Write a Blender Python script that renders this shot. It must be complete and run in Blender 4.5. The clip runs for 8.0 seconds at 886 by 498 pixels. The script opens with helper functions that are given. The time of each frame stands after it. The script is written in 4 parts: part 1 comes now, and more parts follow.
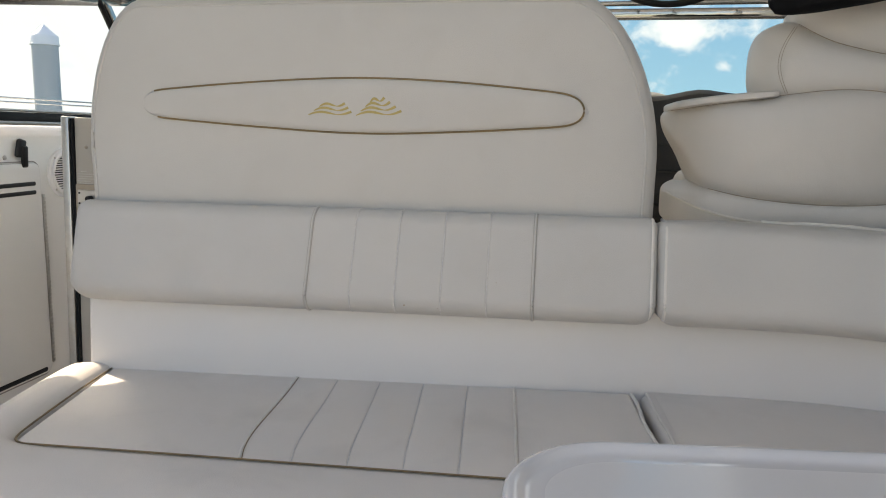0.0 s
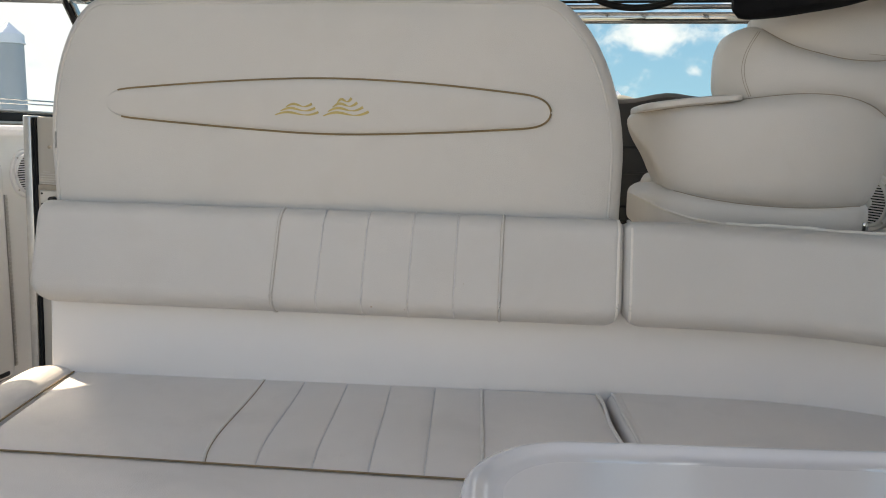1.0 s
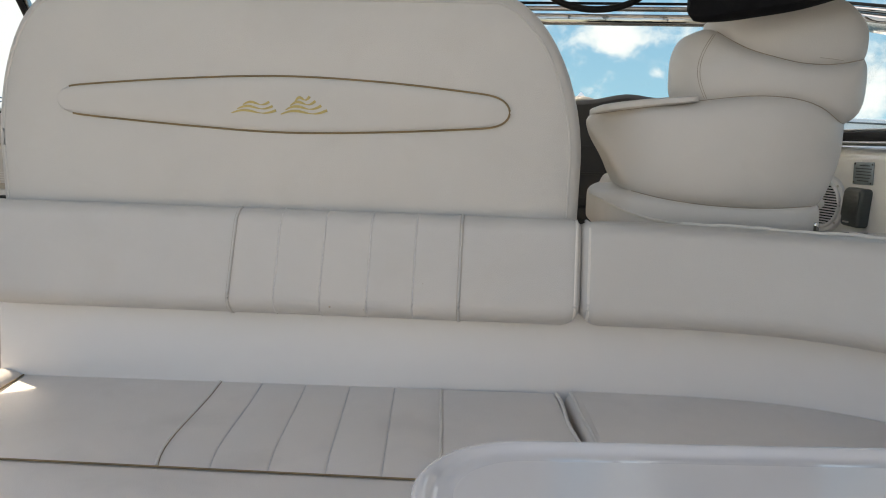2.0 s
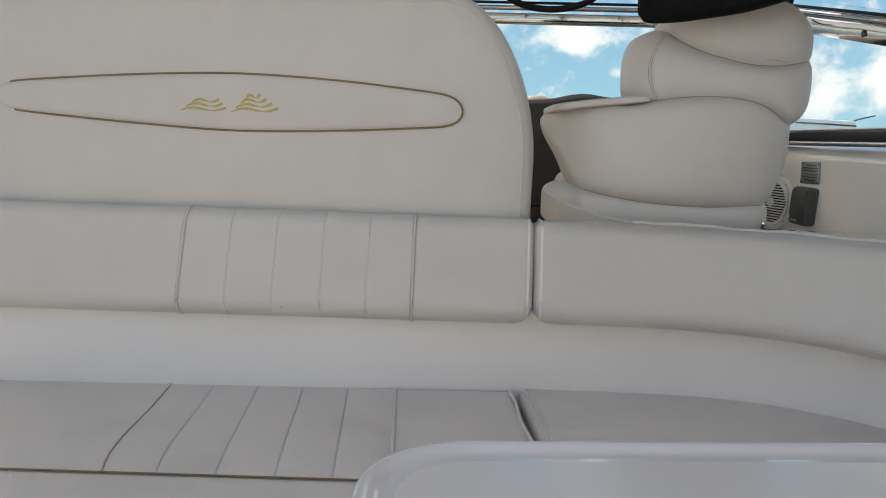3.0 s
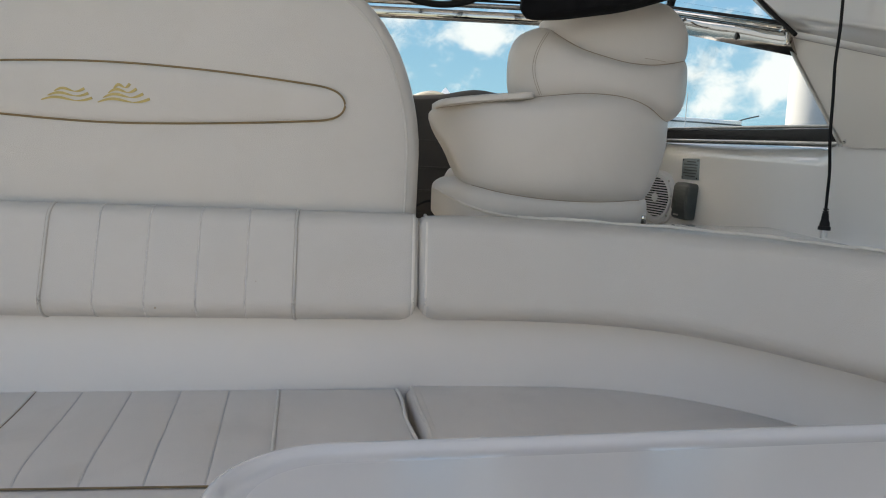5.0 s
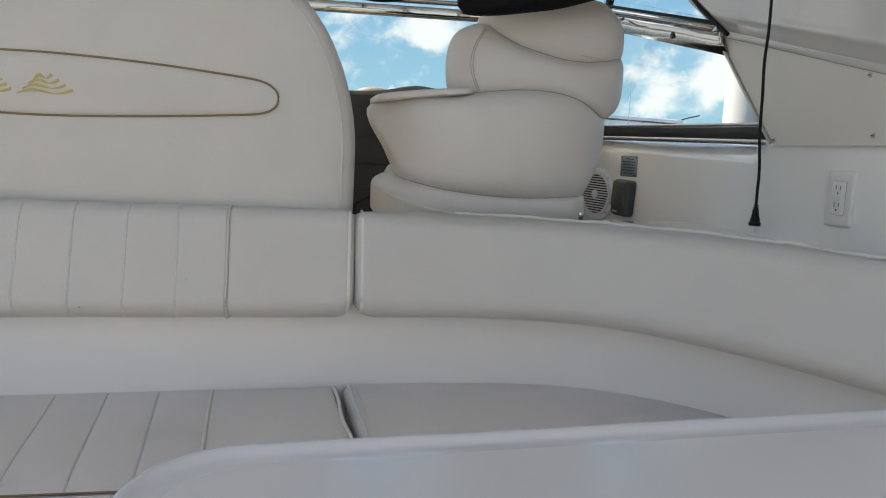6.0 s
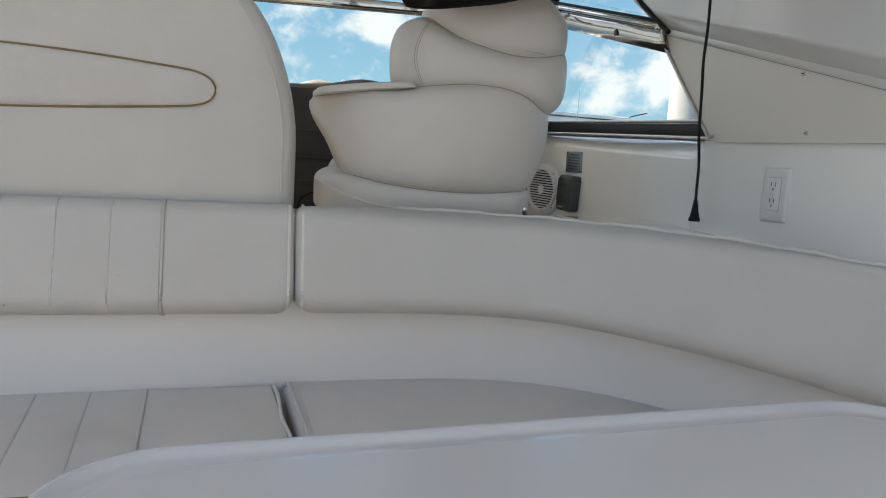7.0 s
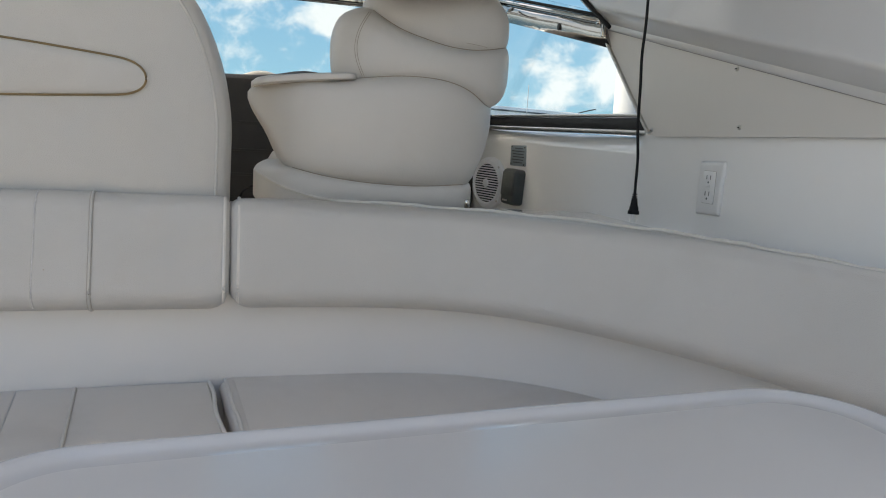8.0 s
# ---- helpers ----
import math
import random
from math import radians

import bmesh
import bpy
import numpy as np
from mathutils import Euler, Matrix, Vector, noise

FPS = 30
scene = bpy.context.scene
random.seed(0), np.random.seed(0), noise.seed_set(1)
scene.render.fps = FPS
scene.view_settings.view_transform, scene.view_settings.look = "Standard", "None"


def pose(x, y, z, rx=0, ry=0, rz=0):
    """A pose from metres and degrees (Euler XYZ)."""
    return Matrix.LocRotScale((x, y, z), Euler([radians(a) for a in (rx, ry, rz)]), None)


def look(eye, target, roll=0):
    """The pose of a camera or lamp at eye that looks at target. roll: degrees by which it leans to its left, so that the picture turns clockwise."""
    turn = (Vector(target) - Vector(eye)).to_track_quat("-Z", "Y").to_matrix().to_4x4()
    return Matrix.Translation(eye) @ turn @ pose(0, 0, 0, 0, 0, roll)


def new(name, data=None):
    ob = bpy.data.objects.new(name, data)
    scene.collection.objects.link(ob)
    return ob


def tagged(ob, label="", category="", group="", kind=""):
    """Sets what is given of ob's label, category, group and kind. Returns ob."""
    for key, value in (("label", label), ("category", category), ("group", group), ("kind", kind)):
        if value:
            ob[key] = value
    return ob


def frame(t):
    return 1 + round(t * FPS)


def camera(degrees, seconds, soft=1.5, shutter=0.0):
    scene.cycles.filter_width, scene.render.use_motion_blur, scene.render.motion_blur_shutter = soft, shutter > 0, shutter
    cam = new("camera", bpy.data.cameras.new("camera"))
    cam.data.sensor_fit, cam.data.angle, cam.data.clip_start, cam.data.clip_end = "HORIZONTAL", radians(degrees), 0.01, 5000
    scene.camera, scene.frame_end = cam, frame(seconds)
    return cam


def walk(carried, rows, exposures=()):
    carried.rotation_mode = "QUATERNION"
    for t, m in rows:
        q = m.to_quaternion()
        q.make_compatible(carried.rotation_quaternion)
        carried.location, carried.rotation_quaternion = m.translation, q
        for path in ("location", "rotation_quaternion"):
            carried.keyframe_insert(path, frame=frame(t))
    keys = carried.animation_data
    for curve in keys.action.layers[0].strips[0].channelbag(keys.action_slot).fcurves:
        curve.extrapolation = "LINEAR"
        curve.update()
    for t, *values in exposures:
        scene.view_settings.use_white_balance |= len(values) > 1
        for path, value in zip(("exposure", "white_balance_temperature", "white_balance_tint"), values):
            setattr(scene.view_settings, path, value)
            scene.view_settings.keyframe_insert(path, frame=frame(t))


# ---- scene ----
cam = camera(60.6, 8.0, soft=1.05)
PATH = [
    (0, (0.349, -0.261, 0.998), (0.012, 1.686, 0.693), 0.9),
    (0.5, (0.355, -0.261, 0.997), (0.05, 1.692, 0.696), 1.0),
    (1, (0.362, -0.257, 0.996), (0.092, 1.702, 0.698), 1.2),
    (1.5, (0.368, -0.254, 0.995), (0.141, 1.711, 0.699), 1.4),
    (3, (0.394, -0.246, 0.997), (0.311, 1.73, 0.699), 1.8),
    (3.5, (0.404, -0.242, 0.997), (0.375, 1.736, 0.699), 1.9),
    (4, (0.415, -0.236, 0.996), (0.446, 1.742, 0.698), 2.0),
    (5.5, (0.454, -0.224, 0.994), (0.679, 1.74, 0.694), 2.5),
    (6, (0.466, -0.219, 0.992), (0.758, 1.736, 0.692), 2.7),
    (6.5, (0.477, -0.215, 0.991), (0.832, 1.73, 0.689), 2.9),
    (7, (0.487, -0.21, 0.99), (0.903, 1.722, 0.685), 3.2),
    (7.5, (0.5, -0.207, 0.987), (0.977, 1.711, 0.681), 3.4),
    (8, (0.513, -0.207, 0.986), (1.051, 1.694, 0.675), 3.6),
]
walk(cam, [(t, look(eye, target, roll)) for t, eye, target, roll in PATH],
     exposures=[(0.0, 1.13, 8330, 14.2), (3.0, 1.10, 8200, 13.8), (5.5, 1.06, 7980, 13.2), (8.0, 1.05, 7820, 12.8)])

# ---- world and sun ----
SUN_AZ, SUN_EL = radians(-57.0), radians(37.5)      # azimuth from +y towards +x
world = bpy.data.worlds.new("sky_world")
scene.world = world
world.use_nodes = True
wn = world.node_tree.nodes
sky = wn.new("ShaderNodeTexSky")
sky.sky_type = "NISHITA"
sky.sun_disc = False
sky.sun_elevation = SUN_EL
sky.sun_rotation = SUN_AZ
sky.air_density, sky.dust_density = 1.0, 1.5
world.node_tree.links.new(sky.outputs[0], wn["Background"].inputs[0])
wn["Background"].inputs[1].default_value = 0.15
sun = new("sun", bpy.data.lights.new("sun", "SUN"))
sun.data.energy, sun.data.angle, sun.data.color = 4.0, radians(0.5), (1.0, 0.95, 0.87)
sun_dir = Vector((math.sin(SUN_AZ) * math.cos(SUN_EL), math.cos(SUN_AZ) * math.cos(SUN_EL), math.sin(SUN_EL)))
sun.matrix_world = look(sun_dir * 30, (0, 0, 0))


# ---- sky in front: blue with broken cloud ----
def sky_backdrop():
    m = bpy.data.materials.new("cloudy_sky")
    m.use_nodes = True
    nt = m.node_tree
    nt.nodes.remove(nt.nodes["Principled BSDF"])
    L = nt.links.new
    co = nt.nodes.new("ShaderNodeTexCoord")
    mp = nt.nodes.new("ShaderNodeMapping")
    mp.inputs["Scale"].default_value = (0.017, 0.017, 0.022)
    L(co.outputs["Object"], mp.inputs["Vector"])
    n1 = nt.nodes.new("ShaderNodeTexNoise")
    n1.inputs["Scale"].default_value, n1.inputs["Detail"].default_value, n1.inputs["Roughness"].default_value = 1.0, 9.0, 0.58
    n1.inputs["Distortion"].default_value = 0.25
    L(mp.outputs[0], n1.inputs["Vector"])
    total = n1.outputs["Fac"]
    for (x, y, z), rad, sz, amount in CLOUDS:
        mv = nt.nodes.new("ShaderNodeMapping")
        mv.inputs["Location"].default_value = (-x, -y, -z * sz)
        mv.inputs["Scale"].default_value = (1, 1, sz)
        L(co.outputs["Object"], mv.inputs["Vector"])
        ln = nt.nodes.new("ShaderNodeVectorMath")
        ln.operation = "LENGTH"
        L(mv.outputs[0], ln.inputs[0])
        mr = nt.nodes.new("ShaderNodeMapRange")
        mr.interpolation_type = "SMOOTHSTEP"
        mr.inputs["From Max"].default_value = rad
        mr.inputs["To Min"].default_value, mr.inputs["To Max"].default_value = amount, 0.0
        L(ln.outputs["Value"], mr.inputs["Value"])
        ad = nt.nodes.new("ShaderNodeMath")
        L(total, ad.inputs[0])
        L(mr.outputs[0], ad.inputs[1])
        total = ad.outputs[0]
    cr = nt.nodes.new("ShaderNodeMapRange")
    cr.interpolation_type = "SMOOTHSTEP"
    cr.inputs["From Min"].default_value, cr.inputs["From Max"].default_value = 0.44, 0.78
    L(total, cr.inputs["Value"])
    sep = nt.nodes.new("ShaderNodeSeparateXYZ")
    L(co.outputs["Object"], sep.inputs[0])
    el = nt.nodes.new("ShaderNodeMapRange")
    el.inputs["From Max"].default_value = 330.0
    L(sep.outputs["Z"], el.inputs["Value"])
    blue = nt.nodes.new("ShaderNodeMixRGB")
    blue.inputs[1].default_value, blue.inputs[2].default_value = (*SKY_LOW, 1), (*SKY_HIGH, 1)
    L(el.outputs[0], blue.inputs[0])
    mix = nt.nodes.new("ShaderNodeMixRGB")
    mix.inputs[2].default_value = (*CLOUD_WHITE, 1)
    L(cr.outputs[0], mix.inputs[0])
    L(blue.outputs[0], mix.inputs[1])
    em = nt.nodes.new("ShaderNodeEmission")
    em.inputs["Strength"].default_value = 1.0
    L(mix.outputs[0], em.inputs["Color"])
    L(em.outputs[0], nt.nodes["Material Output"].inputs["Surface"])
    verts, faces = [], []
    for i in range(61):
        a = radians(-75 + 150 * i / 60)
        for z in (-60.0, 400.0, 780.0):
            verts.append((1500 * math.sin(a), 1500 * math.cos(a), z))
    for i in range(60):
        for j in range(2):
            k = i * 3 + j
            faces.append((k, k + 3, k + 4, k + 1))
    me = bpy.data.meshes.new("sky_backdrop")
    me.from_pydata(verts, [], faces)
    me.materials.append(m)
    return tagged(new("backdrop", me), "bright blue sky with broken white clouds", "sky", "", "structure")


def cloud_at(x, z):
    """A place on the sky sheet from its slope across and up."""
    k = 1500 / math.hypot(x, 1.0)
    return (x * k, k, z * k + 1.0)


SKY_LOW, SKY_HIGH, CLOUD_WHITE = (0.165, 0.34, 0.47), (0.09, 0.235, 0.415), (0.435, 0.51, 0.585)
CLOUDS = [
    (cloud_at(0.10, 0.130), 80, 1.5, 0.24), (cloud_at(0.140, 0.130), 95, 1.5, 0.30), (cloud_at(0.118, 0.112), 45, 1.3, 0.18), (cloud_at(0.21, 0.135), 100, 1.6, 0.24),
    (cloud_at(0.056, 0.121), 55, 1.5, 0.14), (cloud_at(0.173, 0.085), 30, 1.6, 0.24), (cloud_at(0.432, 0.117), 46, 1.0, 0.22), (cloud_at(0.394, 0.095), 46, 1.0, 0.18),
    (cloud_at(0.442, 0.078), 60, 1.0, 0.18), (cloud_at(0.525, 0.104), 80, 1.0, 0.40), (cloud_at(0.512, 0.072), 60, 1.0, 0.24), (cloud_at(0.43, 0.050), 70, 1.5, 0.10),
    # the first three are unseen, added overhead to brighten the table's reflections
    (cloud_at(0.22, 0.40), 260, 1.0, 0.30), (cloud_at(0.60, 0.36), 220, 1.0, 0.30), (cloud_at(-0.3, 0.42), 260, 1.0, 0.2), (cloud_at(0.25, 0.10), 480, 1.0, -0.13), (cloud_at(-1.1, 0.12), 1000, 1.0, 0.55),
]
sky_backdrop()


# ---- materials ----
def material(name, color, rough=0.5, metal=0.0, var=0.06, scale=4.0, bump=0.0, bscale=400.0, coat=0.0, spec=0.5,
             stain=None, stain_amount=0.0, bump2=0.0, coat_rough=0.05):
    m = bpy.data.materials.new(name)
    m.use_nodes = True
    nt = m.node_tree
    b = nt.nodes["Principled BSDF"]
    co = nt.nodes.new("ShaderNodeTexCoord")
    n1 = nt.nodes.new("ShaderNodeTexNoise")
    n1.inputs["Scale"].default_value, n1.inputs["Detail"].default_value = scale, 6.0
    nt.links.new(co.outputs["Object"], n1.inputs["Vector"])
    ramp = nt.nodes.new("ShaderNodeMapRange")
    ramp.inputs["From Min"].default_value, ramp.inputs["From Max"].default_value = 0.3, 0.7
    ramp.inputs["To Min"].default_value, ramp.inputs["To Max"].default_value = 1 - var, 1 + var
    nt.links.new(n1.outputs["Fac"], ramp.inputs["Value"])
    mul = nt.nodes.new("ShaderNodeMixRGB")
    mul.blend_type = "MULTIPLY"
    mul.inputs[0].default_value = 1.0
    mul.inputs[1].default_value = (*color, 1)
    nt.links.new(ramp.outputs[0], mul.inputs[2])
    out = mul.outputs[0]
    if stain:
        n3 = nt.nodes.new("ShaderNodeTexNoise")
        n3.inputs["Scale"].default_value, n3.inputs["Detail"].default_value = 7.0, 8.0
        n3.inputs["Distortion"].default_value = 0.6
        nt.links.new(co.outputs["Object"], n3.inputs["Vector"])
        r3 = nt.nodes.new("ShaderNodeMapRange")
        r3.inputs["From Min"].default_value, r3.inputs["From Max"].default_value = 0.52, 0.78
        r3.inputs["To Max"].default_value = stain_amount
        nt.links.new(n3.outputs["Fac"], r3.inputs["Value"])
        mx = nt.nodes.new("ShaderNodeMixRGB")
        mx.inputs[2].default_value = (*stain, 1)
        nt.links.new(r3.outputs[0], mx.inputs[0])
        nt.links.new(out, mx.inputs[1])
        out = mx.outputs[0]
    nt.links.new(out, b.inputs["Base Color"])
    b.inputs["Metallic"].default_value = metal
    b.inputs["Specular IOR Level"].default_value = spec
    b.inputs["Coat Weight"].default_value = coat
    b.inputs["Coat Roughness"].default_value = coat_rough
    rr = nt.nodes.new("ShaderNodeMapRange")
    rr.inputs["To Min"].default_value, rr.inputs["To Max"].default_value = max(0.02, rough * 0.8), min(1, rough * 1.2)
    nt.links.new(n1.outputs["Fac"], rr.inputs["Value"])
    nt.links.new(rr.outputs[0], b.inputs["Roughness"])
    if bump:
        v = nt.nodes.new("ShaderNodeTexVoronoi")
        v.inputs["Scale"].default_value = bscale
        nt.links.new(co.outputs["Object"], v.inputs["Vector"])
        bp = nt.nodes.new("ShaderNodeBump")
        bp.inputs["Strength"].default_value, bp.inputs["Distance"].default_value = bump, 0.001
        nt.links.new(v.outputs["Distance"], bp.inputs["Height"])
        last = bp
        if bump2:
            n2 = nt.nodes.new("ShaderNodeTexNoise")
            n2.inputs["Scale"].default_value, n2.inputs["Detail"].default_value = 9.0, 3.0
            nt.links.new(co.outputs["Object"], n2.inputs["Vector"])
            b2 = nt.nodes.new("ShaderNodeBump")
            b2.inputs["Strength"].default_value, b2.inputs["Distance"].default_value = bump2, 0.02
            nt.links.new(n2.outputs["Fac"], b2.inputs["Height"])
            nt.links.new(bp.outputs[0], b2.inputs["Normal"])
            last = b2
        nt.links.new(last.outputs[0], b.inputs["Normal"])
    return m


# backrest and bolster copy of the bench vinyl, darkened where light fell too strong
VINYL = material("dimmed_cream_vinyl", (0.503, 0.489, 0.463), 0.42, var=0.025, scale=5, bump=0.35, bscale=700, bump2=0.22,
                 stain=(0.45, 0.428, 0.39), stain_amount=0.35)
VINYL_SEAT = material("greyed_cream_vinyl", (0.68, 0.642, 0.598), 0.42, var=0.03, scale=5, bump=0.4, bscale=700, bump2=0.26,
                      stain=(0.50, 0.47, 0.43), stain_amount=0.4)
VINYL_WHITE = material("white_vinyl_panel", (0.66, 0.65, 0.632), 0.4, var=0.015, scale=3, bump=0.08, bscale=900, bump2=0.05)
PIPING = material("cream_piping", (0.66, 0.63, 0.58), 0.4, var=0.05, scale=30)
BROWN = material("brown_gold_piping", (0.20, 0.135, 0.06), 0.45, var=0.2, scale=25)
TAUPE = material("taupe_piping", (0.36, 0.31, 0.25), 0.5, var=0.1, scale=40)
# colour of the shade drawn along the bolster piping
SHADE_LINE = material("pale_taupe_shade", (0.42, 0.385, 0.34), 0.6, var=0.1, scale=60)
GOLD = material("gold_thread", (0.42, 0.33, 0.12), 0.45, var=0.12, scale=200, metal=0.2)
GEL = material("white_gelcoat", (0.80, 0.80, 0.79), 0.2, var=0.015, scale=3, coat=0.7, coat_rough=0.03)
TABLE = material("glossy_white_gelcoat", (0.62, 0.615, 0.605), 0.37, var=0.015, scale=2, coat=1.0, coat_rough=0.16)
TABLE_RIM = material("polished_white_gelcoat", (0.61, 0.61, 0.61), 0.07, var=0.015, scale=2, coat=1.0, coat_rough=0.02, spec=0.6)
BEIGE = material("beige_laminate", (0.60, 0.58, 0.545), 0.4, var=0.02, scale=3)
LOCKER = material("taupe_laminate", (0.44, 0.41, 0.365), 0.4, var=0.03, scale=3)
HELM_VINYL = material("cream_helm_vinyl", (0.60, 0.576, 0.545), 0.40, var=0.03, scale=5, bump=0.3, bscale=700, bump2=0.18,
                      stain=(0.50, 0.47, 0.43), stain_amount=0.25)
WING = material("off_white_gelcoat", (0.60, 0.60, 0.595), 0.22, var=0.02, scale=2, coat=0.4)
CHROME = material("polished_stainless", (0.44, 0.43, 0.415), 0.07, metal=1.0, var=0.04, scale=15, bump=0.01, bscale=40, bump2=0.07)
BRUSHED = material("brushed_steel", (0.55, 0.54, 0.52), 0.32, metal=1.0, var=0.08, scale=40)
BRIGHT = material("bright_nickel", (0.82, 0.81, 0.79), 0.35, metal=0.6, var=0.03, scale=40)
BLACK = material("black_plastic", (0.014, 0.014, 0.015), 0.4, spec=0.3, var=0.2, scale=30)
RUBBER = material("black_rubber", (0.010, 0.010, 0.011), 0.6, spec=0.2, var=0.2, scale=30)
CANVAS = material("black_canvas", (0.008, 0.008, 0.009), 0.85, spec=0.1, var=0.25, scale=60, bump=0.5, bscale=1200)
DASH = material("dark_brown_dash", (0.035, 0.030, 0.026), 0.6, var=0.2, scale=12, bump=0.3, bscale=500)
GREY_PLASTIC = material("grey_plastic", (0.07, 0.08, 0.08), 0.45, var=0.1, scale=30)
PLASTIC_W = material("white_plastic", (0.80, 0.81, 0.84), 0.35, var=0.02, scale=10)
IVORY = material("off_white_plastic", (0.66, 0.66, 0.655), 0.35, var=0.02, scale=10)
HOOD = material("grey_hood", (0.17, 0.175, 0.17), 0.6, var=0.15, scale=30)
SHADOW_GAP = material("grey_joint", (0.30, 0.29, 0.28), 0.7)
PLATE = material("blue_grey_plate", (0.20, 0.25, 0.28), 0.35, metal=0.5, var=0.08, scale=30)
INK = material("dark_ink", (0.05, 0.06, 0.07), 0.6)
PALE = material("pale_ink", (0.55, 0.53, 0.5), 0.6)
FLOOR = material("cockpit_sole", (0.74, 0.68, 0.60), 0.6, var=0.06, scale=12, bump=0.3, bscale=150)
CONCRETE = material("grey_white_pile", (0.44, 0.47, 0.50), 0.6, var=0.08, scale=3)
WATER = material("harbour_water", (0.03, 0.07, 0.08), 0.08, var=0.2, scale=0.2, bump=0.6, bscale=1.2)

GLASS = bpy.data.materials.new("clear_glass")
GLASS.use_nodes = True
gb = GLASS.node_tree.nodes["Principled BSDF"]
gb.inputs["Base Color"].default_value = (0.93, 0.97, 0.97, 1)
gb.inputs["Transmission Weight"].default_value, gb.inputs["Roughness"].default_value, gb.inputs["IOR"].default_value = 1.0, 0.0, 1.12


# ---- mesh helpers ----
def smooth_mesh(bm, name, mat, auto=True):
    bmesh.ops.recalc_face_normals(bm, faces=bm.faces)
    me = bpy.data.meshes.new(name)
    bm.to_mesh(me)
    bm.free()
    for p in me.polygons:
        p.use_smooth = True
    me.materials.append(mat)
    if auto:
        me.set_sharp_from_angle(angle=radians(42))
    return me


def part(name, bm, mat, parent=None, label=""):
    ob = new(name, smooth_mesh(bm, name, mat))
    if parent:
        ob.parent = parent
    return tagged(ob, label)


def thing(name, label, category, at=(0, 0, 0), group="", kind=""):
    ob = new(name)
    ob.location = at
    ob.empty_display_size = 0.05
    bpy.context.view_layer.update()
    return tagged(ob, label, category, group, kind)


def under(parent, ob):
    ob.parent = parent
    ob.matrix_parent_inverse = parent.matrix_world.inverted()
    return ob


def solo(name, bm, mat, label, category, kind="", group=""):
    return tagged(part(name, bm, mat), label, category, group, kind)


def catmull(pts, n=8):
    pts = [Vector(p) for p in pts]
    out = []
    for i in range(len(pts) - 1):
        a, b, c, d = pts[max(i - 1, 0)], pts[i], pts[i + 1], pts[min(i + 2, len(pts) - 1)]
        for k in range(n):
            t = k / n
            out.append(0.5 * (2 * b + (c - a) * t + (2 * a - 5 * b + 4 * c - d) * t * t + (3 * b - a - 3 * c + d) * t ** 3))
    out.append(pts[-1])
    return out


def interp(table, x):
    """Smooth values of a table of (x, a, b, ...) at x."""
    n = len(table)
    i = 0
    while i < n - 2 and x > table[i + 1][0]:
        i += 1
    x0, x1 = table[i][0], table[i + 1][0]
    t = min(1, max(0, (x - x0) / (x1 - x0)))
    res = []
    for k in range(1, len(table[0])):
        y0, y1 = table[i][k], table[i + 1][k]
        def slope(j):
            if 0 < j < n - 1:
                return (table[j + 1][k] - table[j - 1][k]) / (table[j + 1][0] - table[j - 1][0])
            return (table[min(j + 1, n - 1)][k] - table[max(j - 1, 0)][k]) / (table[min(j + 1, n - 1)][0] - table[max(j - 1, 0)][0])
        h = x1 - x0
        m0, m1 = slope(i) * h, slope(i + 1) * h
        res.append((2 * t ** 3 - 3 * t * t + 1) * y0 + (t ** 3 - 2 * t * t + t) * m0 + (-2 * t ** 3 + 3 * t * t) * y1 + (t ** 3 - t * t) * m1)
    return res


def bridge(bm, rings, closed=True, cap=True):
    vs = [[bm.verts.new(p) for p in r] for r in rings]
    n = len(vs[0])
    for a, b in zip(vs, vs[1:]):
        for i in range(n if closed else n - 1):
            j = (i + 1) % n
            bm.faces.new((a[i], a[j], b[j], b[i]))
    if cap and closed:
        bm.faces.new(vs[0][::-1])
        bm.faces.new(vs[-1])
    return vs


def tube(bm, pts, r, n=8, closed=False):
    pts = [Vector(p) for p in pts]
    rings = []
    up = Vector((0, 0, 1))
    for i, p in enumerate(pts):
        if closed:
            d = pts[(i + 1) % len(pts)] - pts[i - 1]
        else:
            d = pts[min(i + 1, len(pts) - 1)] - pts[max(i - 1, 0)]
        d.normalize()
        a = d.cross(up)
        if a.length < 0.05:
            a = d.cross(Vector((1, 0, 0)))
        a.normalize()
        b = d.cross(a)
        rr = r(i / (len(pts) - 1)) if callable(r) else r
        rings.append([p + (a * math.cos(2 * math.pi * k / n) + b * math.sin(2 * math.pi * k / n)) * rr for k in range(n)])
    if closed:
        rings.append(rings[0])
        bridge(bm, rings, True, False)
        bmesh.ops.remove_doubles(bm, verts=bm.verts, dist=1e-6)
    else:
        bridge(bm, rings)
    return bm


def rbox(bm, lo, hi, r=0.004, seg=2, m=None):
    """A box with rounded edges between two corners."""
    res = bmesh.ops.create_cube(bm, size=1.0)
    lo, hi = Vector(lo), Vector(hi)
    for v in res["verts"]:
        v.co = Vector((lo[k] + (v.co[k] + 0.5) * (hi[k] - lo[k]) for k in range(3)))
    vs = res["verts"]
    if r > 0:
        es = list({e for v in vs for e in v.link_edges})
        out = bmesh.ops.bevel(bm, geom=vs + es, offset=r, segments=seg, profile=0.5, affect="EDGES")
        vs = out["verts"]
    if m is not None:
        bmesh.ops.transform(bm, matrix=m, verts=list({v for v in vs if v.is_valid}))
    return bm


def box(lo, hi, r=0.004, seg=2):
    return rbox(bmesh.new(), lo, hi, r, seg)


